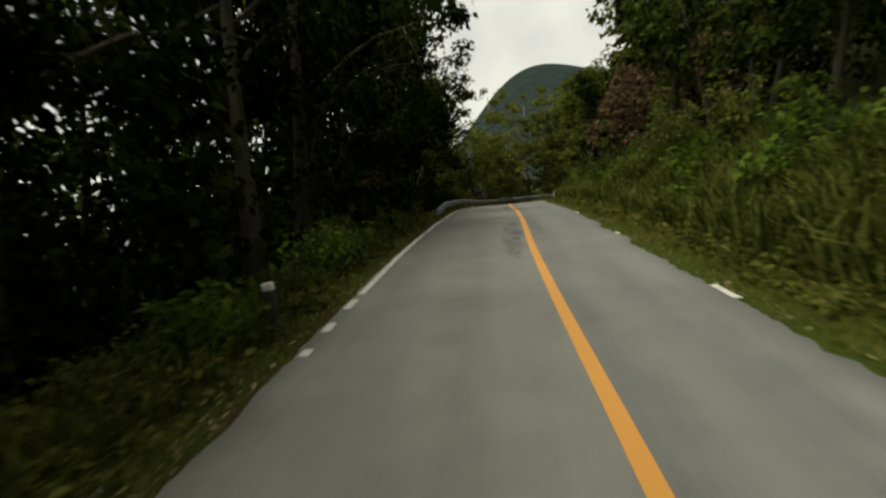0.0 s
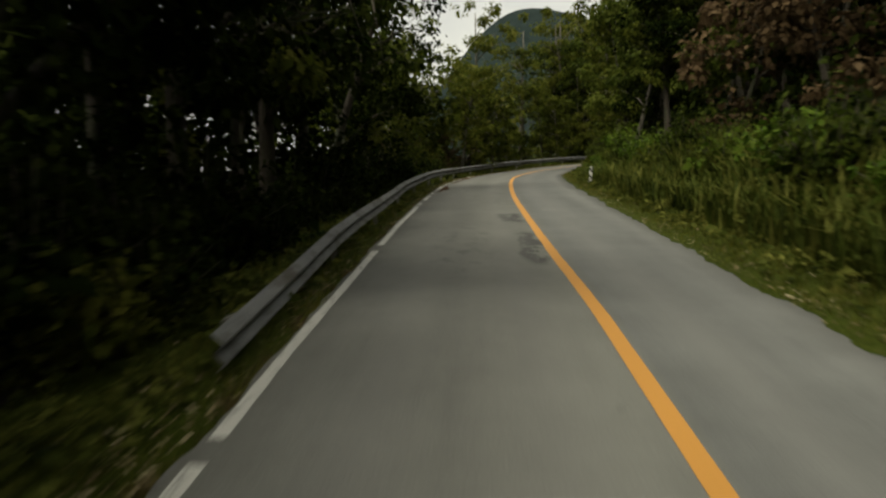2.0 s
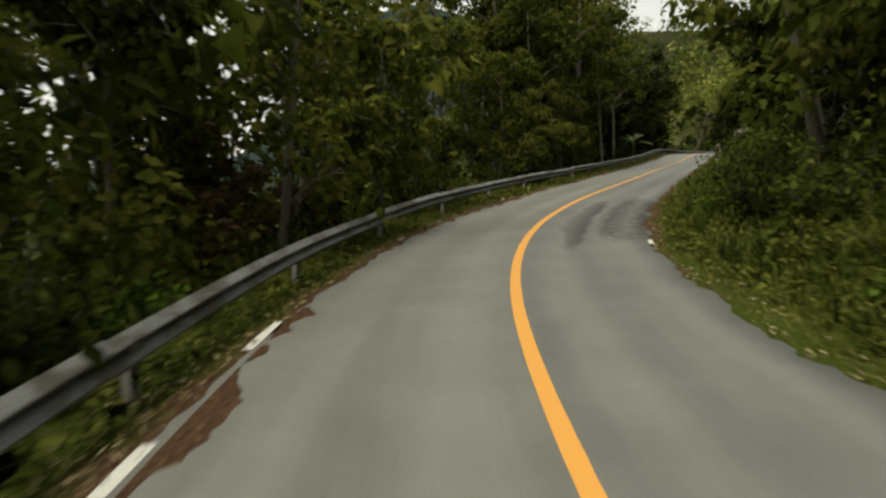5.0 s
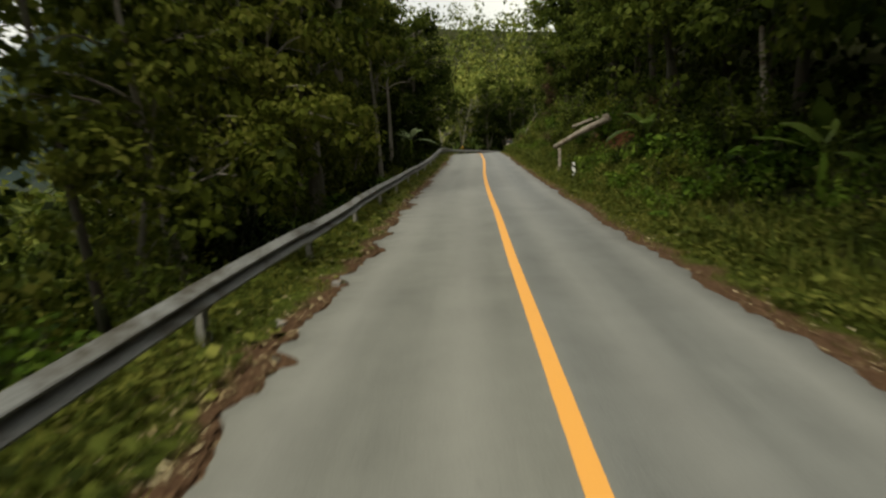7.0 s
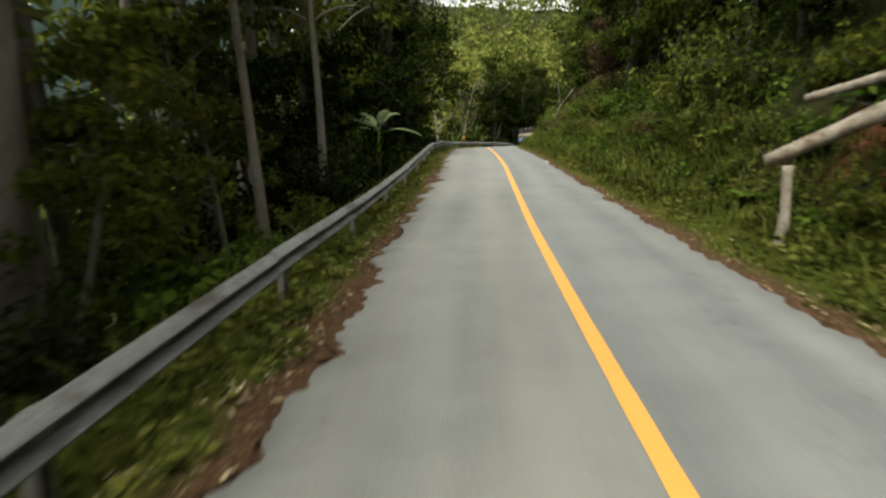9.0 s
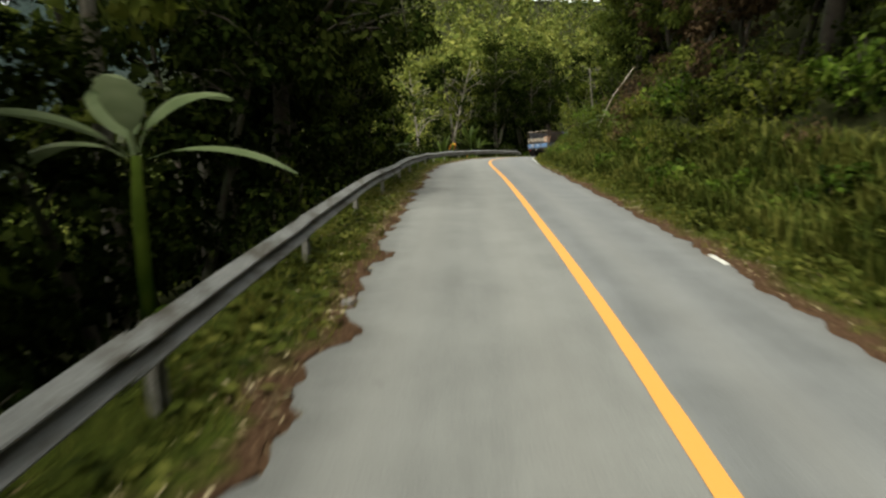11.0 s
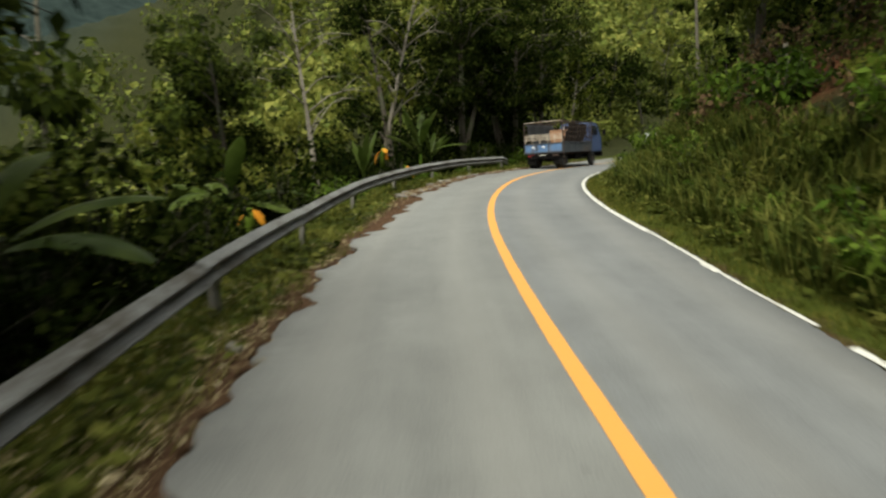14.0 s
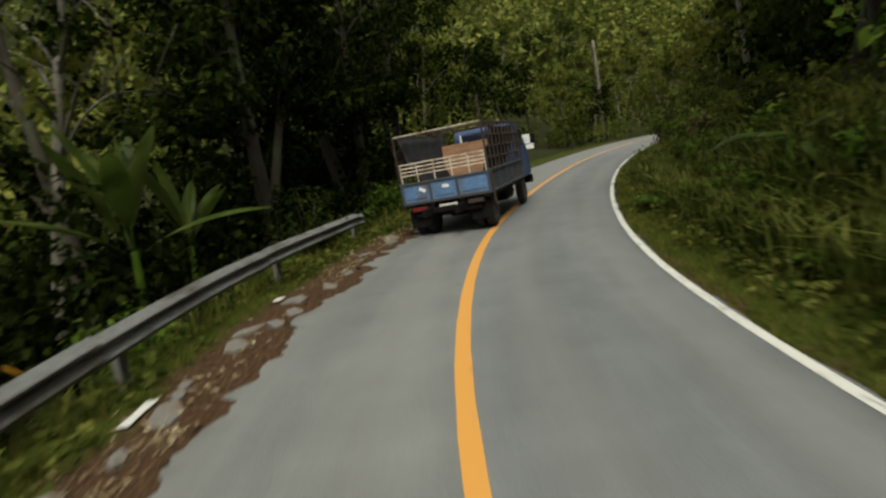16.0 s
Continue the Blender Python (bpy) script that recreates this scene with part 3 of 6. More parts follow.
paint_line("edge_line", 135.6, 140.5, lambda s: edge_right(s) + 0.02 + 0.03 * waves(s, 0 * s, 2.0, 5), 0.05, M_WHITE, "thin worn start of the white edge line", 0.5)
paint_line("edge_line", 140.4, 210, lambda s: edge_right(s) + 0.0, 0.10, M_WHITE, "white edge line round the inside of the bend", 0.08)


def build_verge(side):
    s = np.concatenate([np.arange(-60, 0, 1.0), np.arange(0, 175, 0.25), np.arange(175, 260, 1.0)])
    rim = left_rim(s) if side < 0 else right_rim(s)
    d = np.array([-0.35, -0.05, 0.1, 0.3, 0.6, 0.9, 1.2, 1.5, 1.8, 2.1])[None]
    o = side * (rim[:, None] + d)
    lift = np.where(d < 0, -0.06, 0.0) + np.where(d > 0.2, 0.010, 0) * (1 + waves(s[:, None] + 0 * o, o, 3.5, 31))
    edge = (edge_left(s) if side < 0 else edge_right(s))[:, None] + 0.001
    h = ground(s[:, None] + 0 * o, side * np.maximum(abs(o), edge)) + 0.015
    p = at(s[:, None] + 0 * o, o, h + lift - np.where(d > 2.0, 0.25, 0))
    less = np.interp(s, [55, 66, 126, 136], [0.3, 0.02, 0.02, 0.32])[:, None] if side > 0 else np.interp(s, [145, 148, 160, 163], [0, -0.5, -0.5, 0])[:, None]
    uv = np.stack([s[:, None] + 0 * o, d + less + 0 * o], -1)
    if side > 0:
        p, uv = p[:, ::-1], uv[:, ::-1]
    name = "verge_left" if side < 0 else "verge_right"
    ob = strip(name, p[:, ::-1], M_VERGE, uv[:, ::-1])
    return tagged(ob, "narrow verge of bare soil, moss and grass beside the asphalt", "verge", kind="structure")


build_verge(-1)
build_verge(1)


def soil_drift(s0, s1, seed, outer, share=0.14):
    """Soil and leaf mould washed over the edge of the asphalt."""
    s = np.arange(s0, s1, 0.1)
    end = np.clip(np.minimum(s - s0, s1 - s) / 1.5, 0, 1)
    wide = np.clip(share + 0.45 * waves(s, 0 * s, 2.0, seed) + 0.30 * waves(s, 0 * s, 7.0, seed + 1) + 0.10 * waves(s, 0 * s, 19.0, seed + 2), -0.1, 0.5) * end
    k = np.array([0.0, 0.35, 0.7, 1.0])[None]
    o = -(outer(s)[:, None] - k * wide[:, None])
    lift = 0.004 + 0.014 * np.sin(np.pi * np.clip(k, 0.05, 1)) * end[:, None] - np.where((wide[:, None] < 0.02) | (k > 0.99), 0.02, 0)
    p = at(s[:, None] + 0 * o, o, lift - 0.010 * (np.abs(o) / 2.5) ** 2)
    ob = strip("soil_drift", p, M_VERGE, np.stack([s[:, None] + 0 * o, o], -1))
    return tagged(ob, "brown soil washed over the edge of the asphalt", "soil", kind="stuff")


inside = lambda s: 2.74 + 0 * s
along = lambda s: left_rim(s) + 0.06
soil_drift(41.2, 57, 91, inside, 0.12)
soil_drift(58, 100, 94, along, 0.0)
soil_drift(100, 141, 97, along, -0.04)
soil_drift(140, 163, 99, along, 0.24)


def broken_asphalt(s, off, size, seed):
    """A loose slab that has broken away from the road's edge."""
    r = random.Random(seed)
    bm = bmesh.new()
    n = r.choice((5, 6, 7))
    ring = []
    for i in range(n):
        a = 2 * math.pi * (i + r.uniform(-0.3, 0.3)) / n
        q = size * r.uniform(0.65, 1.1)
        ring.append((math.cos(a) * q * 1.5, math.sin(a) * q * 0.8))
    low = [bm.verts.new((x, y, -0.05)) for x, y in ring]
    top = [bm.verts.new((x * 0.93, y * 0.93, 0.03 + r.uniform(-0.006, 0.006))) for x, y in ring]
    bm.faces.new(top)
    for i in range(n):
        j = (i + 1) % n
        bm.faces.new((low[i], low[j], top[j], top[i]))
    me = bpy.data.meshes.new("asphalt_slab")
    bm.to_mesh(me)
    bm.free()
    me.materials.append(M_SLAB)
    ob = new("asphalt_slab", me)
    h = float(np.interp(s, S, head))
    ob.matrix_basis = Matrix.Translation(Vector(at(s, off, float(ground(s, off)) + 0.026))) @ Matrix.Rotation(h + math.pi / 2 + r.uniform(-0.5, 0.5), 4, "Z") @ Matrix.Rotation(r.uniform(-0.06, 0.06), 4, "X")
    return tagged(ob, "loose grey slab of asphalt broken off the road edge", "asphalt slab", "broken asphalt slabs")


slab_rng = random.Random(12)
for i in range(38):
    s = slab_rng.uniform(147, 161) if i < 28 else slab_rng.uniform(60, 140)
    broken_asphalt(s, -float(left_rim(np.array([s]))[0]) - slab_rng.uniform(0.08, 0.65 if i < 28 else 0.25), slab_rng.uniform(0.10, 0.26 if i < 28 else 0.12), i)


# ---- crash barrier ----
def rail_off(s):
    return -np.interp(s, [24, 40, 60, 100, 120, 140, 160.6, 162.4], [3.25, 3.42, 3.3, 3.27, 3.47, 3.36, 3.42, 3.95])


def rail_up(s):
    return np.interp(s, [24, 26.5, 28.5, 31, 34, 38, 42, 100, 113, 130, 160.6, 162.4], [0.33, 0.40, 0.48, 0.50, 0.54, 0.58, 0.61, 0.61, 0.65, 0.62, 0.62, 0.42])


def build_barrier():
    base = new("crash_barrier")
    base.location = Vector(at(92, -3.3, 0))
    inv = base.matrix_basis.inverted()
    # W profile: up from the top edge, and out towards the road
    prof = [(0.0, 0.0), (-0.012, 0.012), (-0.072, 0.082), (-0.085, 0.09), (-0.10, 0.085), (-0.148, 0.012), (-0.158, 0.002), (-0.168, 0.010), (-0.232, 0.082), (-0.245, 0.09), (-0.26, 0.085), (-0.308, 0.012), (-0.32, 0.0)]
    n = len(prof)
    step = 4.0
    k = 0
    s0 = 24.4
    while s0 < 162.3:
        s1 = min(s0 + step + 0.12, 162.4)
        s = np.linspace(s0, s1, 9)
        proud = 0.004 * (k % 2)
        bm = bmesh.new()
        grid = []
        sag = 0.012 * math.sin(k * 2.3)
        for t in s:
            row = []
            for back in (0.0, -0.004):
                for dz, dy in prof:
                    p = at(t, rail_off(t) + dy + back + proud, rail_up(t) + dz + sag + 0.01 * math.sin(t * 0.7))
                    row.append(bm.verts.new(p - np.array(base.location)))
            grid.append(row)
        for i in range(len(s) - 1):
            for j in range(n - 1):
                bm.faces.new((grid[i][j], grid[i + 1][j], grid[i + 1][j + 1], grid[i][j + 1]))
                bm.faces.new((grid[i][n + j], grid[i][n + j + 1], grid[i + 1][n + j + 1], grid[i + 1][n + j]))
            for j in (0, n - 1):
                bm.faces.new((grid[i][j], grid[i][n + j], grid[i + 1][n + j], grid[i + 1][j]))
        part("rail_panel", bm, M_ZINC, base)
        s0 += step
        k += 1
    post = None
    s0 = 24.9
    while s0 < 161.6:
        h = float(np.interp(s0, S, head))
        o = float(rail_off(s0))
        p = at(s0, o - 0.085, 0)
        if post is None:
            bm = bmesh.new()
            box(bm, (0, 0, 0.02), (0.008, 0.15, 1.1), 0)
            box(bm, (0.035, 0.071, 0.02), (0.07, 0.008, 1.1), 0)
            box(bm, (0.035, -0.071, 0.02), (0.07, 0.008, 1.1), 0)
            box(bm, (0.07, 0.0, 0.44), (0.06, 0.14, 0.3), 0.006)
            post = part("post", bm, M_POST, base)
            ob = post
        else:
            ob = new("post", post.data)
            ob.parent = base
        ob.matrix_basis = Matrix.Translation(Vector(p) - base.location + Vector((0, 0, float(rail_up(s0)) - 0.62))) @ Matrix.Rotation(h + 0.03 * math.sin(s0), 4, "Z") @ Matrix.Rotation(0.03 * math.sin(s0 * 3), 4, "Y")
        s0 += 4.0
    return tagged(base, "weathered galvanised W-beam crash barrier on pale posts along the verge", "crash barrier")


build_barrier()


# ---- roadside posts and sign ----
def delineator(s, off, tall=0.75, lean=0.0, label="white concrete marker post with slanted black stripes on the grass verge"):
    """A square white post with slanted black bands."""
    base = new("marker_post")
    base.matrix_basis = Matrix.Translation(Vector(at(s, off, float(ground(s, off)) - 0.05))) @ Matrix.Rotation(float(np.interp(s, S, head)), 4, "Z") @ Matrix.Rotation(lean, 4, "Y") @ Matrix.Diagonal((0.75, 0.75, 1.0, 1.0))
    bm = bmesh.new()
    box(bm, (0, 0, tall / 2), (0.14, 0.13, tall), 0.012)
    part("shaft", bm, M_WHITEPOST, base)
    for z in (0.62, 0.36):
        bm = bmesh.new()
        vs = []
        for y in (-0.069, 0.069):
            for x, dz in ((-0.074, 0.0), (0.074, -0.13), (0.074, -0.03), (-0.074, 0.10)):
                vs.append(bm.verts.new((x, y, z * tall / 0.75 + dz)))
        for f in ((0, 1, 2, 3), (7, 6, 5, 4), (0, 4, 5, 1), (1, 5, 6, 2), (2, 6, 7, 3), (3, 7, 4, 0)):
            bm.faces.new([vs[i] for i in f])
        part("black_band", bm, M_BLACKPAINT, base)
    return tagged(base, label, "marker post", "marker posts along the road")


delineator(44.6, 3.12, 0.78, 0.04)
delineator(90.8, 3.4, 0.78, -0.05)
delineator(204, 3.0, 0.8, 0.0)


def bend_sign():
    base = new("bend_sign")
    gz = float(ground(207, 3.4))
    base.matrix_basis = Matrix.Translation(Vector(at(207, 3.4, gz - 0.1))) @ Matrix.Rotation(radians(-70), 4, "Z")
    bm = bmesh.new()
    tube(bm, [(0, 0.03, -0.2), (0, 0.03, 2.0)], 0.035)
    part("leg", bm, M_ZINC, base)
    bm = bmesh.new()
    box(bm, (0, 0, 1.75), (0.65, 0.02, 0.5), 0.008)
    part("panel", bm, surface("yellow sign paint", (0.62, 0.55, 0.28), (0.78, 0.70, 0.40), 3, 0.5, 0, 30, 0.05), base, "faded yellow panel")
    return tagged(base, "small faded yellow road sign past the bend", "sign")


bend_sign()


def old_post():
    base = new("marker_post")
    base.matrix_basis = Matrix.Translation(Vector(at(7.5, -3.55, -0.15))) @ Matrix.Rotation(-0.12, 4, "Y")
    bm = bmesh.new()
    box(bm, (0, 0, 0.3), (0.13, 0.13, 0.62), 0.015)
    part("shaft", bm, M_BLACKPAINT, base)
    bm = bmesh.new()
    box(bm, (0, 0, 0.665), (0.135, 0.135, 0.11), 0.02)
    part("cap", bm, M_WHITEPOST, base, "dirty white cap")
    return tagged(base, "dark weathered marker post with a white cap in the grass", "marker post", "marker posts along the road")


old_post()


def sign_board():
    base = new("notice_board")
    p = at(198, -8.9, 0)
    gz = float(ground(198, -8.9))
    base.matrix_basis = Matrix.Translation(Vector(p) + Vector((0, 0, gz))) @ Matrix.Rotation(radians(-52), 4, "Z")
    bm = bmesh.new()
    box(bm, (0, 0, 1.0 - gz), (1.7, 0.03, 1.25), 0.008)
    part("panel", bm, surface("white sign paint", (0.70, 0.71, 0.72), (0.82, 0.83, 0.84), 3, 0.5, 0, 30, 0.05, 0.002), base, "plain white panel")
    for x in (-0.6, 0.6):
        bm = bmesh.new()
        tube(bm, [(x, 0.05, -0.3), (x, 0.05, 1.55 - gz)], 0.035)
        part("leg", bm, M_ZINC, base)
    for k, (x, w) in enumerate(((-0.1, 0.9), (0.05, 1.1), (-0.15, 0.8))):
        bm = bmesh.new()
        box(bm, (x, -0.022, 1.3 - 0.22 * k - gz), (w, 0.006, 0.07))
        part("text_bar", bm, surface("faded print", (0.35, 0.36, 0.40), (0.5, 0.5, 0.54), 5, 0.6, 0, 40, 0.05), base)
    return tagged(base, "white notice board on two metal legs beside the bend", "sign")


sign_board()


def forest_sign():
    base = new("forest_sign")
    p = at(23.0, -5.5, 0)
    base.matrix_basis = Matrix.Translation(Vector(p) + Vector((0, 0, float(ground(23.0, -5.5)) - 0.1))) @ Matrix.Rotation(radians(12), 4, "Z") @ Matrix.Scale(0.5, 4)
    brown = surface("brown sign paint", (0.07, 0.022, 0.010), (0.12, 0.04, 0.018), 4, 0.7, 0, 30, 0.2)
    gold = surface("yellow letter paint", (0.17, 0.08, 0.012), (0.26, 0.13, 0.02), 6, 0.6, 0, 40, 0.1)
    bm = bmesh.new()
    box(bm, (0, 0, 4.5), (2.0, 0.05, 0.85), 0.01)
    part("board", bm, brown, base)
    for x in (-0.8, 0.8):
        bm = bmesh.new()
        tube(bm, [(x, 0.06, 0), (x, 0.06, 4.9)], 0.055)
        part("leg", bm, M_BARK, base)
    x = -0.85
    for w in (0.16, 0.14, 0.2, 0.12, 0.13, 0.12, 0.22, 0.3):
        bm = bmesh.new()
        box(bm, (x + w / 2, -0.03, 4.66), (w, 0.012, 0.24))
        part("text_bar", bm, gold, base)
        x += w + 0.05
    bm = bmesh.new()
    box(bm, (0, -0.03, 4.25), (1.6, 0.012, 0.16))
    part("text_bar", bm, gold, base)
    return tagged(base, "brown wooden board with worn yellow lettering under dark trees", "sign")


forest_sign()


# ---- truck ----
def truck():
    base = new("truck")
    blue = surface("faded blue paint", (0.06, 0.125, 0.25), (0.12, 0.215, 0.38), 2.5, 0.5, 0, 25, 0.1, 0.004, (0.10, 0.10, 0.11))
    blue2 = surface("dusty blue-grey paint", (0.028, 0.034, 0.042), (0.06, 0.07, 0.082), 2.0, 0.6, 0, 25, 0.1, 0.004, (0.06, 0.05, 0.045))
    cream = surface("chipped cream paint", (0.42, 0.36, 0.28), (0.62, 0.55, 0.45), 5, 0.6, 0, 40, 0.15, 0.003, (0.20, 0.12, 0.07))
    dark = surface("near-black truck parts", (0.005, 0.005, 0.005), (0.014, 0.013, 0.012), 4, 0.9, 0, 30, 0.3, 0.005, spec=0.05)
    rust = surface("brown rusty steel", (0.026, 0.018, 0.015), (0.065, 0.045, 0.036), 4, 0.8, 0.2, 30, 0.3, 0.004)
    rubber = surface("worn rubber", (0.012, 0.012, 0.012), (0.03, 0.03, 0.028), 5, 0.85, 0, 40, 0.4, 0.004)
    ply = surface("plywood", (0.22, 0.115, 0.062), (0.40, 0.23, 0.135), 2.0, 0.75, 0, 22, 0.15, 0.003, (0.22, 0.12, 0.07), (1, 1, 6))
    tarp = surface("black tarpaulin", (0.012, 0.013, 0.015), (0.035, 0.036, 0.04), 3, 0.55, 0, 12, 0.5, 0.02)
    glass = surface("dark window glass", (0.008, 0.010, 0.018), (0.018, 0.022, 0.035), 2, 0.12, 0, 20, 0.0, spec=0.6)
    red = surface("red lamp lens", (0.11, 0.010, 0.010), (0.20, 0.02, 0.018), 6, 0.3, 0, 30, 0.0)
    plate = surface("number plate", (0.60, 0.59, 0.52), (0.74, 0.72, 0.64), 8, 0.5, 0, 40, 0.0)
    sticker = surface("white sticker", (0.65, 0.66, 0.68), (0.82, 0.83, 0.84), 8, 0.5, 0, 40, 0.0)

    def pc(name, material, boxes, parent=base, label="", bevel=0.008):
        bm = bmesh.new()
        for c, size in boxes:
            box(bm, c, size, min(bevel, min(size) * 0.3))
        return part(name, bm, material, parent, label)

    W2, L, F = 1.07, 4.3, 0.86          # half width, bed length, bed floor
    pc("chassis", dark, [((x, 2.6, 0.62), (0.09, 6.6, 0.18)) for x in (-0.38, 0.38)] + [((0, y, 0.62), (0.8, 0.08, 0.12)) for y in (-0.1, 0.9, 2.4, 3.8, 5.2)] + [((0, 0.55, 0.48), (1.2, 0.14, 0.14)), ((0, 4.6, 0.46), (1.3, 0.12, 0.12))])
    pc("bed_floor", rust, [((0, L / 2, F - 0.04), (2 * W2, L, 0.08))] + [((0, 0.25 + 0.5 * i, F - 0.12), (2 * W2 - 0.1, 0.08, 0.1)) for i in range(9)])
    # tailgate: three pressed panels in a frame
    gate = pc("tailgate", blue, [((0, 0.0, F + 0.21), (2 * W2, 0.035, 0.46))], label="faded blue steel tailgate with two white stickers")
    pc("gate_frame", blue2, [((0, -0.022, F - 0.02), (2 * W2 + 0.02, 0.05, 0.07)), ((0, -0.022, F + 0.44), (2 * W2 + 0.02, 0.05, 0.05))] + [((x, -0.022, F + 0.21), (0.06, 0.05, 0.42)) for x in (-W2 + 0.02, -0.36, 0.30, W2 - 0.02)], gate)
    for x0, x1 in ((-1.0, -0.42), (-0.30, 0.24), (0.36, 1.0)):
        pc("pressed_panel", blue, [(((x0 + x1) / 2, -0.022, F + 0.21), (x1 - x0 - 0.08, 0.02, 0.26))], gate, bevel=0.02)
    for x, z, r in ((-0.55, F + 0.27, 0.5), (0.02, F + 0.28, 0.12)):
        bm = bmesh.new()
        box(bm, (x, -0.037, z), (0.16, 0.006, 0.075), 0, Matrix.Rotation(r, 4, "Y"))
        part("sticker", bm, sticker, gate)
    for x in (-0.98, -0.36, 0.36, 0.98):
        pc("hinge", dark, [((x, -0.03, F - 0.08), (0.10, 0.06, 0.08))], gate)
    # rear rail above the tailgate
    rear = pc("rear_rail", cream, [((0, 0.02, F + 0.50 + z), (2 * W2 - 0.04, 0.03, 0.032)) for z in (0.14, 0.225, 0.31, 0.40)], label="cream-painted steel rail over the tailgate")
    for x in (-1.02, -0.62, -0.2, 0.22, 0.63, 1.02):
        bm = bmesh.new()
        tube(bm, [(x, 0.02, F + 0.44), (x, 0.02, F + 0.91)], 0.016, 6)
        part("upright", bm, cream, rear)
    # sides: low steel boards, tall stake racks
    for sx in (-1, 1):
        x = sx * W2
        side = pc("side_board", blue2, [((x, L / 2, F + 0.22), (0.035, L, 0.48)), ((x + sx * 0.02, L / 2, F + 0.45), (0.05, L, 0.05)), ((x + sx * 0.02, L / 2, F - 0.02), (0.05, L, 0.06))] + [((x + sx * 0.02, 0.1 + i * 0.82, F + 0.22), (0.04, 0.07, 0.44)) for i in range(6)], label="dusty blue-grey steel side board")
        top = 2.40
        rack = pc("stake_rack", rust, [((x, L / 2, z), (0.035, L, 0.045)) for z in (F + 0.72, F + 0.98, F + 1.24, top)], label="dark steel stake rack above the side board")
        for i in range(11):
            y = 0.02 + i * 0.427
            bm = bmesh.new()
            box(bm, (x, y, (F + 0.44 + top) / 2), (0.04, 0.055, top - F - 0.44), 0.004)
            part("stake", bm, rust, rack)
    # roof bars and the thin pole at the corner
    pc("top_bar", cream, [((0, 0.02, 2.42), (2 * W2, 0.03, 0.03))], label="pale bar across the top of the racks")
    pc("top_bar", rust, [((0, y, 2.42), (2 * W2, 0.035, 0.04)) for y in (1.45, 2.9)])
    bm = bmesh.new()
    tube(bm, [(W2 - 0.05, 0.2, F), (W2 - 0.03, 0.2, 3.0)], 0.02, 6)
    part("pole", bm, rust, base, "thin upright pole with a pale tip")
    # headboard of plywood, load and tarpaulin
    pc("headboard", ply, [((-0.33, 2.55, F + 0.62), (0.76, 0.02, 1.16)), ((0.42, 2.53, F + 0.62), (0.72, 0.02, 1.14))], label="brown plywood sheets standing in the bed")
    bm = bmesh.new()
    n, m = 14, 10
    g = [[bm.verts.new((-W2 + 0.06 + 0.62 * (j / (m - 1)) ** 1.5 + 0.04 * math.sin(i * 1.7 + j), 0.15 + 3.6 * i / (n - 1), 2.36 - 1.35 * (j / (m - 1)) - 0.10 * math.sin(i * 0.9) * (j / (m - 1)))) for j in range(m)] for i in range(n)]
    for i in range(n - 1):
        for j in range(m - 1):
            bm.faces.new((g[i][j], g[i + 1][j], g[i + 1][j + 1], g[i][j + 1])).smooth = True
    bmesh.ops.solidify(bm, geom=bm.faces[:], thickness=0.02)
    part("tarpaulin", bm, tarp, base, "black tarpaulin draped inside the rack")
    bm = bmesh.new()
    g = [[bm.verts.new((W2 - 0.06 - 0.42 * (j / (m - 1)) ** 1.6 + 0.03 * math.sin(i * 1.3 + j), 0.9 + 2.9 * i / (n - 1), 2.3 - 1.2 * (j / (m - 1)))) for j in range(m)] for i in range(n)]
    for i in range(n - 1):
        for j in range(m - 1):
            bm.faces.new((g[i][j], g[i][j + 1], g[i + 1][j + 1], g[i + 1][j])).smooth = True
    bmesh.ops.solidify(bm, geom=bm.faces[:], thickness=0.02)
    part("tarpaulin", bm, tarp, base, "black tarpaulin draped inside the rack")
    # cab
    bm = bmesh.new()
    prof = [(4.45, 0.75), (4.45, 2.30), (4.55, 2.44), (5.6, 2.46), (5.85, 2.36), (6.25, 1.55), (6.30, 0.75)]
    a = [bm.verts.new((-0.98 + (0.12 if z > 1.6 else 0), y, z)) for y, z in prof]
    b = [bm.verts.new((0.98 - (0.12 if z > 1.6 else 0), y, z)) for y, z in prof]
    bm.faces.new(a[::-1])
    bm.faces.new(b)
    for i in range(len(prof)):
        j = (i + 1) % len(prof)
        bm.faces.new((a[i], a[j], b[j], b[i]))
    bmesh.ops.recalc_face_normals(bm, faces=bm.faces[:])
    bmesh.ops.bevel(bm, geom=bm.edges[:], offset=0.05, segments=2, affect="EDGES")
    cab = part("cab", bm, surface("dark blue cab paint", (0.02, 0.035, 0.09), (0.05, 0.08, 0.17), 2.5, 0.45, 0, 25, 0.05), base, "dark blue cab")
    pc("rear_window", glass, [((0, 4.43, 2.16), (1.24, 0.03, 0.26))], cab)
    for x in (-0.66, 0.66):
        pc("window_pillar", sticker, [((x, 4.42, 2.16), (0.045, 0.05, 0.34))], cab, "white window pillar")
    pc("windscreen", glass, [((0, 6.06, 1.95), (1.5, 0.03, 0.7))], cab)
    for sx in (-1, 1):
        pc("side_window", glass, [((sx * 0.925, 5.2, 1.98), (0.03, 0.9, 0.5))], cab)
        bm = bmesh.new()
        tube(bm, [(sx * 0.95, 5.9, 1.7), (sx * 1.22, 6.0, 1.75), (sx * 1.22, 6.0, 2.0)], 0.014, 6)
        box(bm, (sx * 1.22, 6.0, 1.86), (0.16, 0.05, 0.30), 0.015)
        part("mirror", bm, dark, cab)
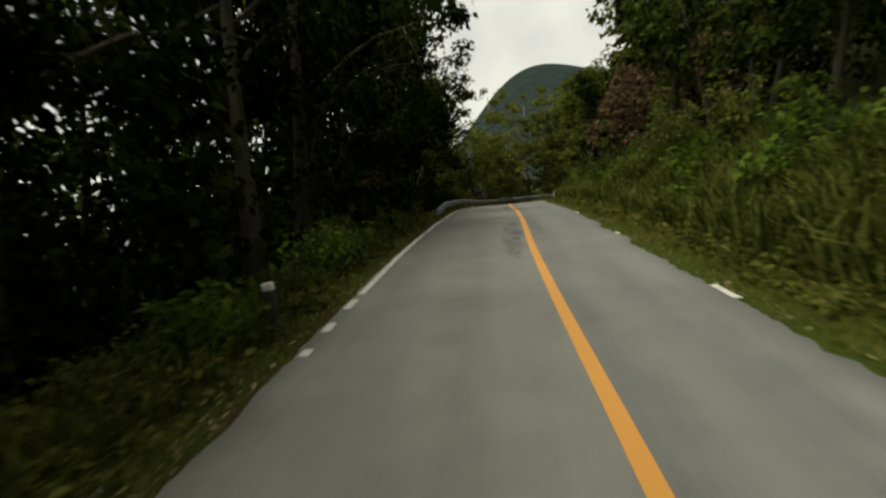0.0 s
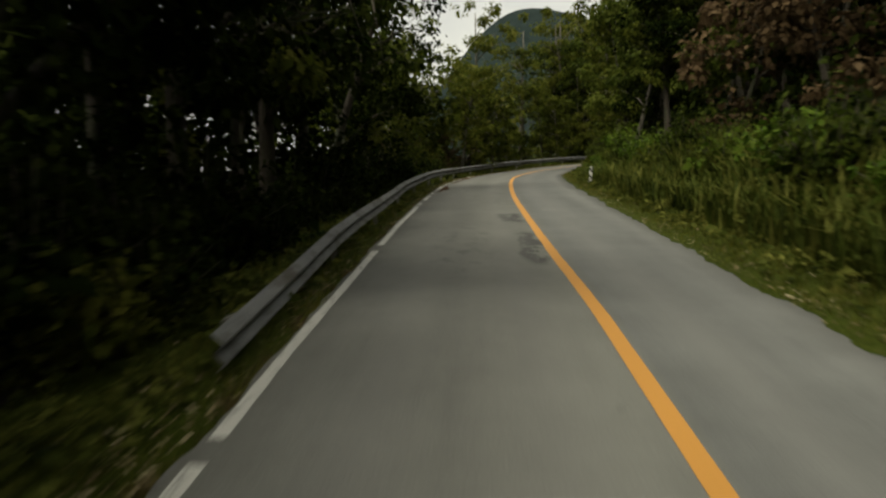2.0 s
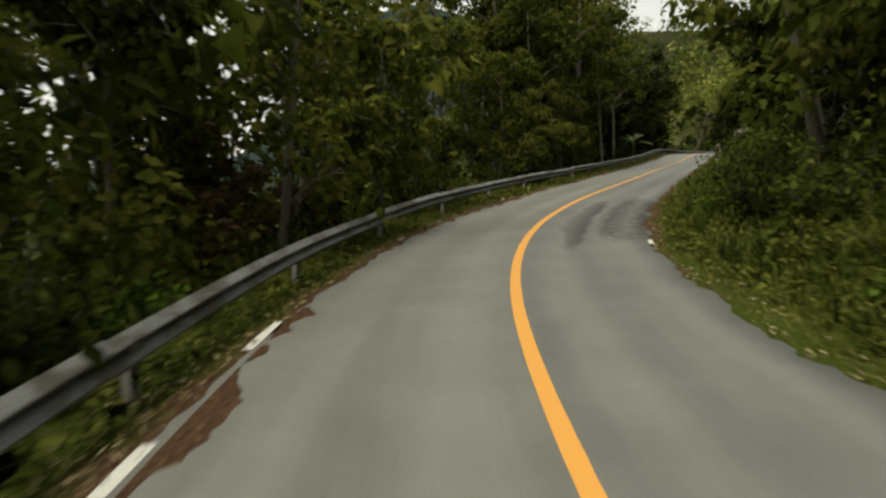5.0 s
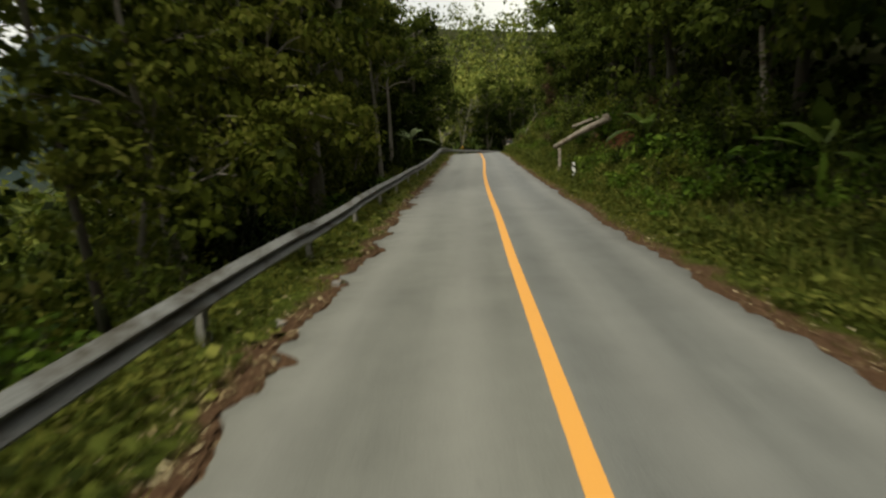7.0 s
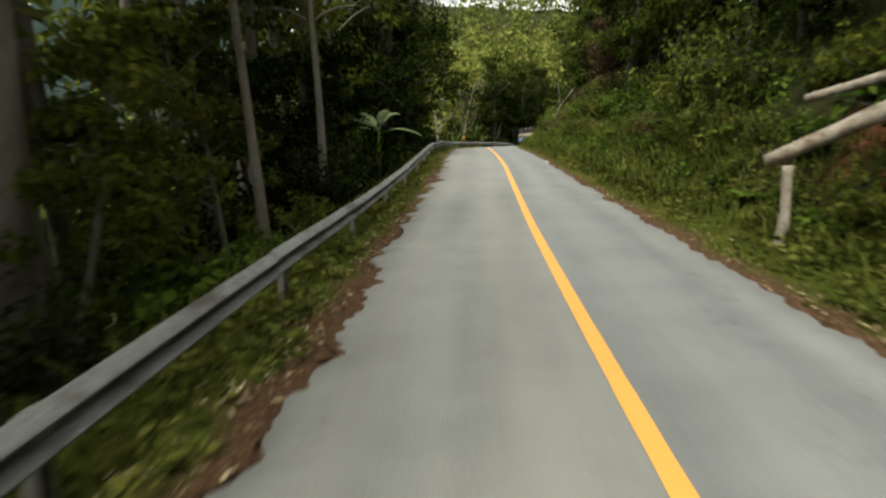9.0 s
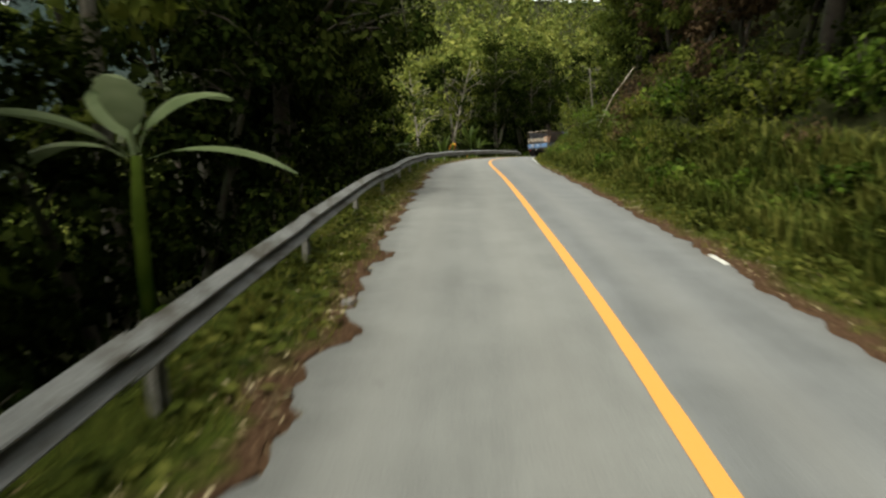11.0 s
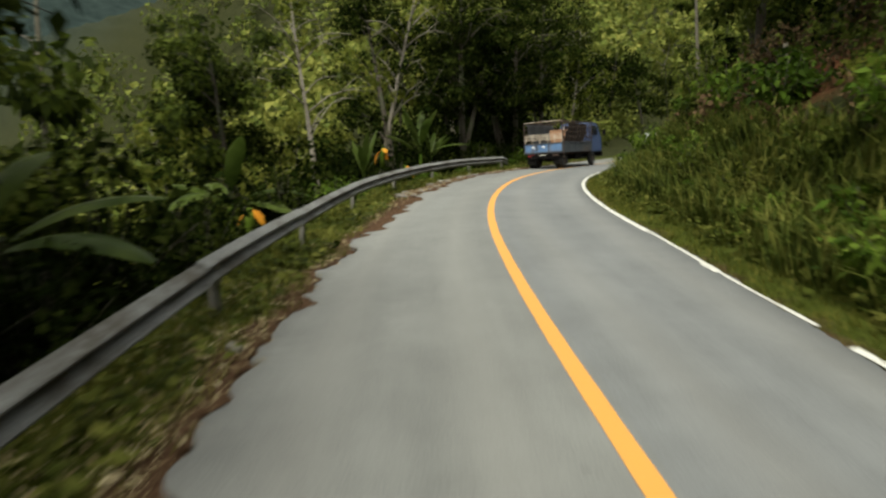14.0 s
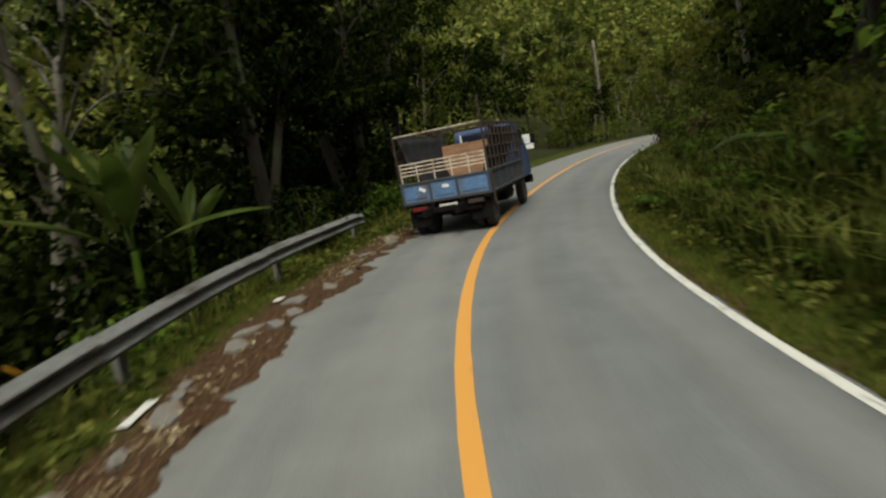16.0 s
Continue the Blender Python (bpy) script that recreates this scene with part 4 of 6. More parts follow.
        pc("headlight", sticker, [((sx * 0.7, 6.3, 0.95), (0.3, 0.05, 0.18))], cab)
    pc("bumper", dark, [((0, 6.34, 0.62), (1.95, 0.12, 0.26))], cab)

    # wheels: single in front, double behind
    def wheel(x, y, width):
        w = new("wheel")
        w.parent = base
        w.location = (x, y, 0.40)
        prof = [(0.22, -width / 2), (0.34, -width / 2), (0.385, -width / 2 + 0.03), (0.40, -width / 4), (0.40, width / 4), (0.385, width / 2 - 0.03), (0.34, width / 2), (0.22, width / 2)]
        bm = bmesh.new()
        n = 28
        g = [[bm.verts.new((q, r * math.cos(2 * math.pi * i / n), r * math.sin(2 * math.pi * i / n))) for r, q in prof] for i in range(n)]
        for i in range(n):
            for j in range(len(prof)):
                j2 = (j + 1) % len(prof)
                bm.faces.new((g[i][j], g[i][j2], g[(i + 1) % n][j2], g[(i + 1) % n][j])).smooth = True
        bmesh.ops.recalc_face_normals(bm, faces=bm.faces[:])
        part("tyre", bm, rubber, w)
        bm = bmesh.new()
        tube(bm, [(-width / 2 + 0.02, 0, 0), (-width / 2 + 0.05, 0, 0), (width / 2 - 0.06, 0, 0), (width / 2 - 0.02, 0, 0)], [0.20, 0.22, 0.22, 0.12], 20)
        part("rim", bm, rust, w)

    for sx in (-1, 1):
        wheel(sx * 0.86, 0.55, 0.22)
        wheel(sx * 0.60, 0.55, 0.22)
        wheel(sx * 0.84, 4.75, 0.22)
        pc("mudflap", dark, [((sx * 0.74, 0.06, 0.46), (0.50, 0.015, 0.42))])
        lamp = pc("tail_lamp", dark, [((sx * 0.68, -0.03, F - 0.17), (0.42, 0.07, 0.12))])
        pc("lens", red if sx < 0 else rust, [((sx * 0.68, -0.07, F - 0.17), (0.36, 0.02, 0.08))], lamp, "red lens" if sx < 0 else "dirty dull lens")
    # rear beam, and two added dark boxes that fill in the shade underneath
    pc("rear_beam_and_fill", dark, [((0, 0.02, F - 0.30), (1.6, 0.08, 0.12)), ((0, 0.9, 0.5), (0.4, 0.35, 0.32)), ((0.0, 1.6, 0.5), (0.7, 0.8, 0.3))])
    pc("number_plate", plate, [((0.02, -0.05, F - 0.20), (0.44, 0.012, 0.13))], label="pale number plate under the tailgate")
    for x, w in ((-0.12, 0.1), (0.03, 0.12), (0.16, 0.08)):
        pc("plate_bar", dark, [((x, -0.059, F - 0.20), (w, 0.004, 0.06))])
    bm = bmesh.new()
    tube(bm, [(W2 + 0.05, 0.02, F + 0.5), (W2 + 0.06, 0.0, F - 0.02), (W2 + 0.06, -0.02, F - 0.3), (W2 + 0.14, -0.03, F - 0.33)], 0.02, 6)
    part("gate_latch", bm, rust, base, "bent steel latch rod")
    pc("fuel_tank", dark, [((0.78, 2.4, 0.60), (0.42, 0.9, 0.36))], bevel=0.05)
    pc("battery_box", dark, [((-0.78, 2.5, 0.60), (0.4, 0.7, 0.34))])
    pc("spare_wheel_rack", dark, [((0, 3.3, 0.5), (0.7, 0.7, 0.2))])
    s, off = 159.85, -0.88
    base.matrix_basis = Matrix.Translation(Vector(at(s, off, -0.005))) @ Matrix.Rotation(float(np.interp(s, S, head)) + radians(-5.0), 4, "Z") @ Matrix.Rotation(math.atan(float(np.interp(s, S, TILT))), 4, "Y") @ Matrix.Rotation(math.atan(float(np.interp(s + 2, S, rise))), 4, "X") @ Matrix.Rotation(radians(-2.5), 4, "Y") @ Matrix.Scale(0.92, 4)
    return tagged(base, "faded blue flatbed truck with stake racks standing in the lane", "truck")


truck()


# ---- plants: kinds ----
def limb_path(r, start, end, bend):
    k = np.linspace(0, 1, 6)[:, None]
    p = start * (1 - k) + end * k
    p += np.sin(np.pi * k) * np.array(bend)[None]
    return p + r.normal(0, 0.03, p.shape) * k


def tree_kind(name, seed, tall, low, spread, clumps, per, leaf, leaf_mat, bark, girth, label, lean=0.25, ball=0.62, limbs=9, top=1.0, plain=False):
    """One tree: tapered trunk with limbs, and a ragged crown of leaf clumps round the limbs' ends."""
    r = np.random.RandomState(seed)
    base = new(name)
    tip = np.array([r.uniform(-lean, lean), r.uniform(-lean, lean), 1.0]) * tall * 0.92
    k = np.linspace(0, 1, 9)
    spine = k[:, None] * tip[None] + np.stack([0.12 * np.sin(k * 4 + seed), 0.12 * np.cos(k * 3.3 + seed) - 0.12, 0 * k], 1)
    spine[0, 2] = -0.6
    tubes = [tube_data(spine, girth * (1 - 0.82 * k) * (1 + 0.5 * np.exp(-k * 14)), 8, 0.08, seed)]
    ends = []
    for i in range(limbs):
        h = r.uniform(max(0.25, low / tall * 0.8), 0.95)
        a = r.uniform(0, 2 * np.pi)
        st = np.array([np.interp(h, k, spine[:, j]) for j in range(3)])
        reach = spread * r.uniform(0.5, 1.0) * (1 - 0.45 * max(0, h - 0.55) / 0.45)
        en = st + np.array([np.cos(a) * reach, np.sin(a) * reach, r.uniform(0.15, 0.8) * reach])
        path = limb_path(r, st, en, (0, 0, 0.15 * reach))
        tubes.append(tube_data(path, np.linspace(girth * 0.38 * (1.1 - h * 0.6), 0.012, 6), 4, 0.05, i))
        for q in (0.5, 0.75, 1.0):
            ends.append(path[int(q * 5)])
        for q in range(2):
            s2 = path[r.randint(2, 5)]
            e2 = s2 + unit(r.normal(0, 1, 3) + np.array([np.cos(a), np.sin(a), 0.4])) * reach * r.uniform(0.3, 0.55)
            tubes.append(tube_data(limb_path(r, s2, e2, (0, 0, 0.05))[[0, 2, 5]], [girth * 0.14, girth * 0.09, 0.008], 3, 0, i))
            ends.append(e2)
    ends.append(spine[-1])
    part_mesh("trunk", join_tubes("trunk", tubes, bark), base)
    V = []
    ends = np.array(ends)
    for c in range(clumps):
        if c % 3:
            ce = ends[r.randint(len(ends))] + r.normal(0, 0.35, 3)
        else:
            a, h = r.uniform(0, 2 * np.pi), r.uniform(low, tall * top)
            q = (h - low) / (tall * top - low)
            rad = spread * (0.55 + 0.45 * math.sin(math.pi * min(1, 0.2 + 0.85 * q))) * r.uniform(0.35, 1.0)
            sx, sy = np.interp(h / tall, k, spine[:, 0]), np.interp(h / tall, k, spine[:, 1])
            ce = np.array([sx + rad * math.cos(a), sy + rad * math.sin(a), h])
        n = int(per * (1.0 if plain else 1.45) * r.uniform(0.6, 1.35))
        size = ball * r.uniform(0.6, 1.3)
        d = unit(r.normal(0, 1, (n, 3)))
        b = ce + d * size * (r.uniform(0.2, 1, (n, 1)) ** 0.5) * np.array([1, 1, 0.62])
        out = np.cross(d, r.normal(0, 1, (n, 3))) + d * 0.35 + np.array([0, 0, -0.35])
        ln = leaf * (1.45 if plain else 0.86) * r.uniform(0.6, 1.4, n)
        V.append(leaves(r, b, out, ln, ln * r.uniform(0.27, 0.40, n), 0.2, 0.6, d))
    V = np.concatenate(V)
    V = V[V[:, :, 2].min(1) > 0.1]
    part_mesh("crown", tris("crown", V[:, 1:], leaf_mat) if plain else quads("crown", V, leaf_mat), base)
    return tagged(base, label, "tree", "roadside trees")


def shrub_kind(name, seed, tall, spread, stems, per, leaf, leaf_mat, label, category="bush", fat=0.3):
    r = np.random.RandomState(seed)
    base = new(name)
    tubes, V = [], []
    for i in range(stems):
        a, q = r.uniform(0, 2 * np.pi), r.uniform(0.2, 1.0)
        end = np.array([math.cos(a) * spread * q, math.sin(a) * spread * q, tall * r.uniform(0.5, 1.0) * (1.15 - 0.45 * q)])
        path = limb_path(r, np.array([0.05 * math.cos(a), 0.05 * math.sin(a), -0.15]), end, (0, 0, 0.25 * spread * q))
        tubes.append(tube_data(path[[0, 3, 5]], [0.022, 0.014, 0.006], 3, 0, i))
        n = int(per * 1.15 * r.uniform(0.7, 1.3))
        kk = r.uniform(0.25, 1.05, n)
        idx = np.clip(kk * 5, 0, 4.99)
        lo = idx.astype(int)
        b = path[lo] + (path[np.minimum(lo + 1, 5)] - path[lo]) * (idx - lo)[:, None] + r.normal(0, 0.10 * spread, (n, 3))
        b[:, 2] = np.abs(b[:, 2])
        out = unit(r.normal(0, 1, (n, 3)) + np.array([math.cos(a), math.sin(a), 0.1]) * 0.6)
        ln = leaf * 0.82 * r.uniform(0.55, 1.4, n)
        V.append(leaves(r, b, out, ln, ln * fat * r.uniform(0.8, 1.2, n), 0.3, 0.65))
    tagged(part_mesh("stem", join_tubes("stem", tubes, M_BARK), base), kind="stuff")
    part_mesh("foliage", quads("foliage", np.concatenate(V), leaf_mat), base)
    return tagged(base, label, category, "roadside bushes")


def fern_kind(seed, fronds, length, label):
    r = np.random.RandomState(seed)
    base = new("fern")
    V, tubes = [], []
    for i in range(fronds):
        a = 2 * np.pi * i / fronds + r.uniform(-0.3, 0.3)
        L = length * r.uniform(0.7, 1.15)
        d = np.array([math.cos(a), math.sin(a), 0])
        k = np.linspace(0, 1, 10)
        rise_ = r.uniform(0.6, 1.0)
        p = d[None] * (k * L)[:, None] * 0.85 + np.array([0, 0, 1.0])[None] * (L * rise_ * (k - 0.75 * k ** 2.2))[:, None]
        tubes.append(tube_data(p[::3], np.linspace(0.01, 0.003, 4), 3))
        w = np.cross(d, [0, 0, 1.0])
        for q in np.linspace(0.15, 0.98, 13):
            c = np.array([np.interp(q, k, p[:, j]) for j in range(3)])
            ln = L * 0.26 * math.sin(math.pi * (0.12 + 0.86 * q)) + 0.03
            for sgn in (-1, 1):
                V.append((c, sgn * w + d * 0.45 + np.array([0, 0, -0.1]), ln))
    b, o, ln = np.array([v[0] for v in V]), np.array([v[1] for v in V]), np.array([v[2] for v in V])
    part_mesh("stem", join_tubes("stem", tubes, M_BUSH), base)
    part_mesh("foliage", quads("foliage", leaves(r, b, o, ln, ln * 0.2, 0.25, 0.92), M_BUSH), base)
    return tagged(base, label, "fern", "roadside ferns")


def banana(name, s, off, tall, n, seed, spin=0.0, mat=None, label="green banana plant with broad torn leaves on the bank", lift=0.0, only=None, bend=(0.7, 1.7), slim=1.0):
    """A banana plant: sheathed stem and long arching leaves, each a part of its own."""
    r = np.random.RandomState(seed)
    base = new(name)
    base.matrix_basis = Matrix.Translation(Vector(at(s, off, float(ground(s, off)) - 0.05 + lift)))
    me = join_tubes("stem", [tube_data([(0, 0, -0.3 - (lift if name == "banana_plant" else 0)), (0.02, 0, tall * 0.25), (0.05, 0.02, tall * 0.5)], [0.10, 0.085, 0.05], 9)], M_BUSH)
    part_mesh("stem", me, base)
    for i in range(n):
        a = spin + 2 * np.pi * i / n + r.uniform(-0.35, 0.35)
        L, Wd = tall * r.uniform(0.55, 0.8), tall * slim * r.uniform(0.080, 0.115)
        up = r.uniform(0.35, 1.5) if only is None else only[i % len(only)]
        k = np.linspace(0, 1, 13)
        d = np.array([math.cos(a), math.sin(a), 0])
        ang = up - k * r.uniform(*bend)
        step = L / 12
        p = np.cumsum(np.stack([np.cos(ang) * d[0], np.cos(ang) * d[1], np.sin(ang)], 1) * step, 0) + np.array([0.05, 0.02, tall * 0.46])
        w = np.cross(d, [0, 0, 1.0])
        wide = Wd * np.where(k < 0.2, 0.08 + 0 * k, np.sin(np.pi * np.clip((k - 0.18) / 0.84, 0, 1)) ** 0.55)
        V, F = [], []
        for j in range(13):
            tear = 1 - 0.35 * r.rand() * (r.rand() < 0.3)
            for q, dz in ((-1, -0.25), (-0.5, 0.02), (0, 0), (0.5, 0.02), (1, -0.25)):
                V.append(p[j] + w * q * wide[j] * tear + np.array([0, 0, dz * wide[j]]))
        for j in range(12):
            for q in range(4):
                F.append((j * 5 + q, j * 5 + q + 1, j * 5 + q + 6, j * 5 + q + 5))
        me = bpy.data.meshes.new("leaf")
        me.from_pydata([tuple(v) for v in V], [], F)
        me.polygons.foreach_set("use_smooth", [True] * len(F))
        me.materials.append(mat or M_BANANA)
        part_mesh("leaf", me, base)
    return tagged(base, label, "banana plant", "banana plants")


def put(kind, s, off, scale, spin, sink=0.1, lean=0.0):
    p = at(s, off, float(ground(s, off)) - sink)
    return copy_thing(kind, Matrix.LocRotScale(Vector(p), Euler((lean, 0, spin)), Vector((scale, scale, scale * 1.0))))


def settle_first(kind, s, off):
    kind.matrix_basis = Matrix.LocRotScale(Vector(at(s, off, float(ground(s, off)) - 0.1)), Euler((0, 0, 1.0)), Vector((1, 1, 1)))


# ---- plants: placing ----
R_ = random.Random(7)
# dark, canopy and tangle carry the forest's shade in their leaf colour
TREES = {
    "broad": tree_kind("broadleaf_tree", 1, 11.0, 2.6, 3.3, 64, 44, 0.28, M_LEAF, M_BARK, 0.19, "tall green broadleaf tree with a ragged crown beside the road"),
    "yellow": tree_kind("broadleaf_tree", 2, 9.0, 2.0, 2.9, 56, 44, 0.27, M_LEAF2, M_PALEBARK, 0.15, "yellowish-green broadleaf tree with pale bark beside the road"),
    "slim": tree_kind("slim_tree", 3, 13.5, 7.0, 2.5, 42, 42, 0.26, M_LEAF, M_PALEBARK, 0.13, "slim tall tree with a pale bare trunk and high crown", 0.10),
    "dark": tree_kind("broadleaf_tree", 4, 9.5, 0.6, 3.0, 78, 46, 0.24, M_LEAFSHADE, M_BARK, 0.17, "dense broadleaf tree to the ground, leaves coloured as deep shade"),
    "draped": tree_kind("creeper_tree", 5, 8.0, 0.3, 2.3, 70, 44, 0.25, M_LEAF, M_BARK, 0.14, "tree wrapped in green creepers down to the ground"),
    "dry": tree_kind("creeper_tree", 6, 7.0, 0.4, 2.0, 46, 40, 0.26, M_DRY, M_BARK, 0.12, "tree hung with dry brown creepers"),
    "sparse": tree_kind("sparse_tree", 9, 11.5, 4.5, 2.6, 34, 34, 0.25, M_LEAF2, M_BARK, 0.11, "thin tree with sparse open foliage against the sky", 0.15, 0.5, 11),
    "canopy": tree_kind("canopy_tree", 17, 12.5, 4.6, 4.4, 84, 48, 0.22, M_LEAFSHADE, M_BARK, 0.24, "tall tree whose dense canopy overhangs the barrier, coloured as deep shade", 0.12, 0.75, 12),
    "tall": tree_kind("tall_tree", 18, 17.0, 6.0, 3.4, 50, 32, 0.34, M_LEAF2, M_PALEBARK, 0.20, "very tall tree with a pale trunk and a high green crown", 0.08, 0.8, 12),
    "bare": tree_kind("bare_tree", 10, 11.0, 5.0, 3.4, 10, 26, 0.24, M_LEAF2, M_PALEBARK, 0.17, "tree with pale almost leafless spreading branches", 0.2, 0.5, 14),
    "tangle": tree_kind("broadleaf_tree", 8, 12.0, 1.2, 3.6, 74, 46, 0.25, M_LEAFSHADE, M_BARK, 0.22, "large spreading tree with hanging foliage coloured as deep shade", 0.3),
}
SHRUBS = {
    "round": shrub_kind("bush", 11, 1.5, 1.0, 22, 30, 0.20, M_BUSH, "green leafy bush on the roadside slope"),
    "tall": shrub_kind("bush", 12, 2.4, 1.0, 22, 40, 0.18, M_LEAF, "tall leafy bush on the roadside slope"),
    "broadleaf": shrub_kind("broad_leaved_herb", 13, 1.1, 0.9, 18, 24, 0.26, M_BUSH, "broad-leaved green herb on the verge", "plant", 0.36),
    "yellow": shrub_kind("bush", 14, 1.3, 0.9, 20, 30, 0.18, M_LEAF2, "yellow-green bush on the roadside slope"),
    "dark": shrub_kind("bush", 15, 2.0, 1.2, 24, 40, 0.18, M_LEAFSHADE, "green bush behind the crash barrier with shade in its leaf colour"),
    "dry": shrub_kind("bush", 16, 1.6, 1.0, 20, 26, 0.18, M_DRY, "dry brown tangled bush on the bank"),
}
FERNS = [fern_kind(21, 13, 0.85, "green fern with arching fronds"), fern_kind(22, 10, 0.65, "small green fern with arching fronds")]


def scatter(kinds, s0, s1, step, off, jit, weights, scale=(0.8, 1.2), sink=0.15, jits=0.4):
    s = s0
    while s < s1:
        ss, oo = s + R_.uniform(-jits, jits) * step, off + R_.uniform(-jit, jit)
        if (178 < ss < 201 and -9.6 < oo < 0) or (109.5 < ss < 114.5 and -6.4 < oo < -4) or (18.5 < ss < 24 and -5.9 < oo < -3.8) or (73 < ss < 80 and 3.9 < oo < 6.6) or (154.6 < ss < 158.4 and -7.2 < oo < -4.2):     # open land before the boards and a banana plant
            s += step
            continue
        spot = at(ss, oo)
        if kinds is not SHRUBS and bool(clearing(spot[0], spot[1])):
            s += step
            continue
        w = weights(ss) if callable(weights) else weights
        names = list(w)
        k = R_.choices(names, [w[n] for n in names])[0]
        size, spin = R_.uniform(*scale), R_.uniform(0, 6.28)
        if kinds is SHRUBS or not (148.0 < ss < 156.9 and -17 < oo < -5.5):     # a gap behind the banana plants, open to the sky
            put(kinds[k], ss, oo, size, spin, sink)
        s += step


def left_mix(s):
    if s < 24:
        return {"dark": 5, "tangle": 3, "broad": 1}
    if s < 46:
        return {"dark": 4, "tangle": 4, "sparse": 1, "dry": 1}
    if s < 72:
        return {"yellow": 3, "broad": 3, "sparse": 2, "draped": 2, "slim": 1}
    if s < 98:
        return {"yellow": 3, "draped": 3, "sparse": 3, "slim": 2}
    if s < 119:
        return {"broad": 1, "draped": 2, "dark": 4}
    if s < 140:
        return {"dark": 5, "tangle": 3, "broad": 1}
    return {"broad": 3, "draped": 3, "dark": 2, "sparse": 2}


def right_mix(s):
    if s < 28:
        return {"draped": 4, "dry": 2, "broad": 2, "yellow": 1}
    if s < 43:
        return {"broad": 3, "draped": 3, "yellow": 2, "dry": 1}
    if s < 60:
        return {"broad": 3, "draped": 2, "dark": 4}
    if s < 100:
        return {"dark": 1.2, "draped": 4, "broad": 3, "yellow": 3}
    if s < 150:
        return {"draped": 4, "dry": 2, "broad": 2, "dark": 1}
    return {"dark": 3, "broad": 3, "draped": 2, "yellow": 1}


# plainer trees with fewer, larger leaf sprays for the rows that stand behind the others
BACK = {
    "broad": tree_kind("broadleaf_tree", 41, 11.0, 2.2, 3.4, 40, 28, 0.35, M_LEAF, M_BARK, 0.19, "green broadleaf tree standing behind the front row", ball=0.8, limbs=6, plain=True),
    "yellow": tree_kind("broadleaf_tree", 42, 9.0, 1.8, 3.0, 38, 28, 0.34, M_LEAF2, M_PALEBARK, 0.15, "yellowish-green broadleaf tree standing behind the front row", ball=0.8, limbs=6, plain=True),
    "dark": tree_kind("broadleaf_tree", 44, 10.0, 0.8, 3.2, 44, 30, 0.36, M_LEAFSHADE, M_BARK, 0.17, "dense broadleaf tree behind the front row, leaves coloured as shade", ball=0.8, limbs=6, plain=True),
    "sparse": tree_kind("sparse_tree", 49, 12.0, 5.0, 2.7, 24, 20, 0.34, M_LEAF2, M_BARK, 0.11, "thin open tree against the sky", 0.15, 0.55, 8, plain=True),
    "slim": tree_kind("slim_tree", 43, 13.5, 7.5, 2.4, 24, 22, 0.36, M_LEAF, M_PALEBARK, 0.13, "slim tall tree with a pale bare trunk and high crown", 0.10, 0.6, 6, plain=True),
}
for i, t in enumerate(TREES.values()):
    settle_first(t, -24 + 3 * i, -9 - (i % 3) * 3)
for i, t in enumerate(BACK.values()):
    settle_first(t, -24 + 4 * i, -19 - (i % 2) * 3)
for i, t in enumerate(SHRUBS.values()):
    settle_first(t, -14 + 2 * i, 5.0 + (i % 2))
for i, t in enumerate(FERNS):
    settle_first(t, -6 + i, 4.5)

# behind the barrier
scatter(TREES, -14, 46, 3.0, -6.8, 0.6, left_mix, (0.85, 1.1))
scatter(TREES, 47, 64, 3.6, -7.3, 0.5, {"sparse": 4, "slim": 2, "yellow": 2}, (0.8, 1.1))
scatter(TREES, 75, 100, 4.4, -7.8, 0.7, {"sparse": 4, "slim": 4, "yellow": 1.5}, (1.0, 1.3))
scatter(TREES, 46, 60, 3.0, -6.5, 0.5, {"draped": 1, "yellow": 3, "dry": 2.5}, (0.42, 0.65))
scatter(TREES, 60, 100, 3.0, -6.5, 0.5, {"draped": 1.5, "yellow": 4, "dry": 0.8}, (0.42, 0.7))
scatter(TREES, 97, 119, 2.8, -7.0, 0.6, left_mix, (0.5, 0.72))
scatter(TREES, 119, 140, 3.0, -6.8, 0.6, left_mix, (0.8, 1.1))
scatter(TREES, 141, 158, 3.6, -7.4, 0.5, {"dark": 3, "draped": 3, "broad": 1}, (0.6, 0.95))
scatter(TREES, 158, 174, 3.0, -7.0, 0.5, {"dark": 3, "tangle": 2}, (0.8, 1.05))
scatter(BACK, -14, 46, 4.6, -10.4, 1.2, {"dark": 4, "sparse": 1}, (0.9, 1.2))
scatter(BACK, -8, 42, 5.6, -14.0, 1.0, {"dark": 1}, (1.0, 1.2))
scatter(BACK, 57, 66, 3.2, -9.6, 0.8, {"broad": 2, "yellow": 3}, (0.95, 1.2))
scatter(TREES, 71, 119, 5.0, -9.0, 0.8, {"tall": 1}, (0.85, 1.1))
scatter(BACK, 80, 98, 9.0, -13.5, 1.2, {"yellow": 2, "broad": 2}, (0.95, 1.2))
scatter(BACK, 98, 118, 12.0, -12.5, 1.5, {"sparse": 1, "yellow": 2, "broad": 1}, (1.2, 1.6))
scatter(BACK, 119, 138, 5.0, -10.4, 1.2, {"dark": 3, "broad": 1, "sparse": 1}, (0.9, 1.2))
scatter(BACK, 142, 160, 7.0, -11, 1.2, {"sparse": 2, "slim": 2}, (0.85, 1.15))
scatter(BACK, 164, 176, 5.0, -10.5, 1.2, {"sparse": 1, "dark": 2}, (0.85, 1.1))
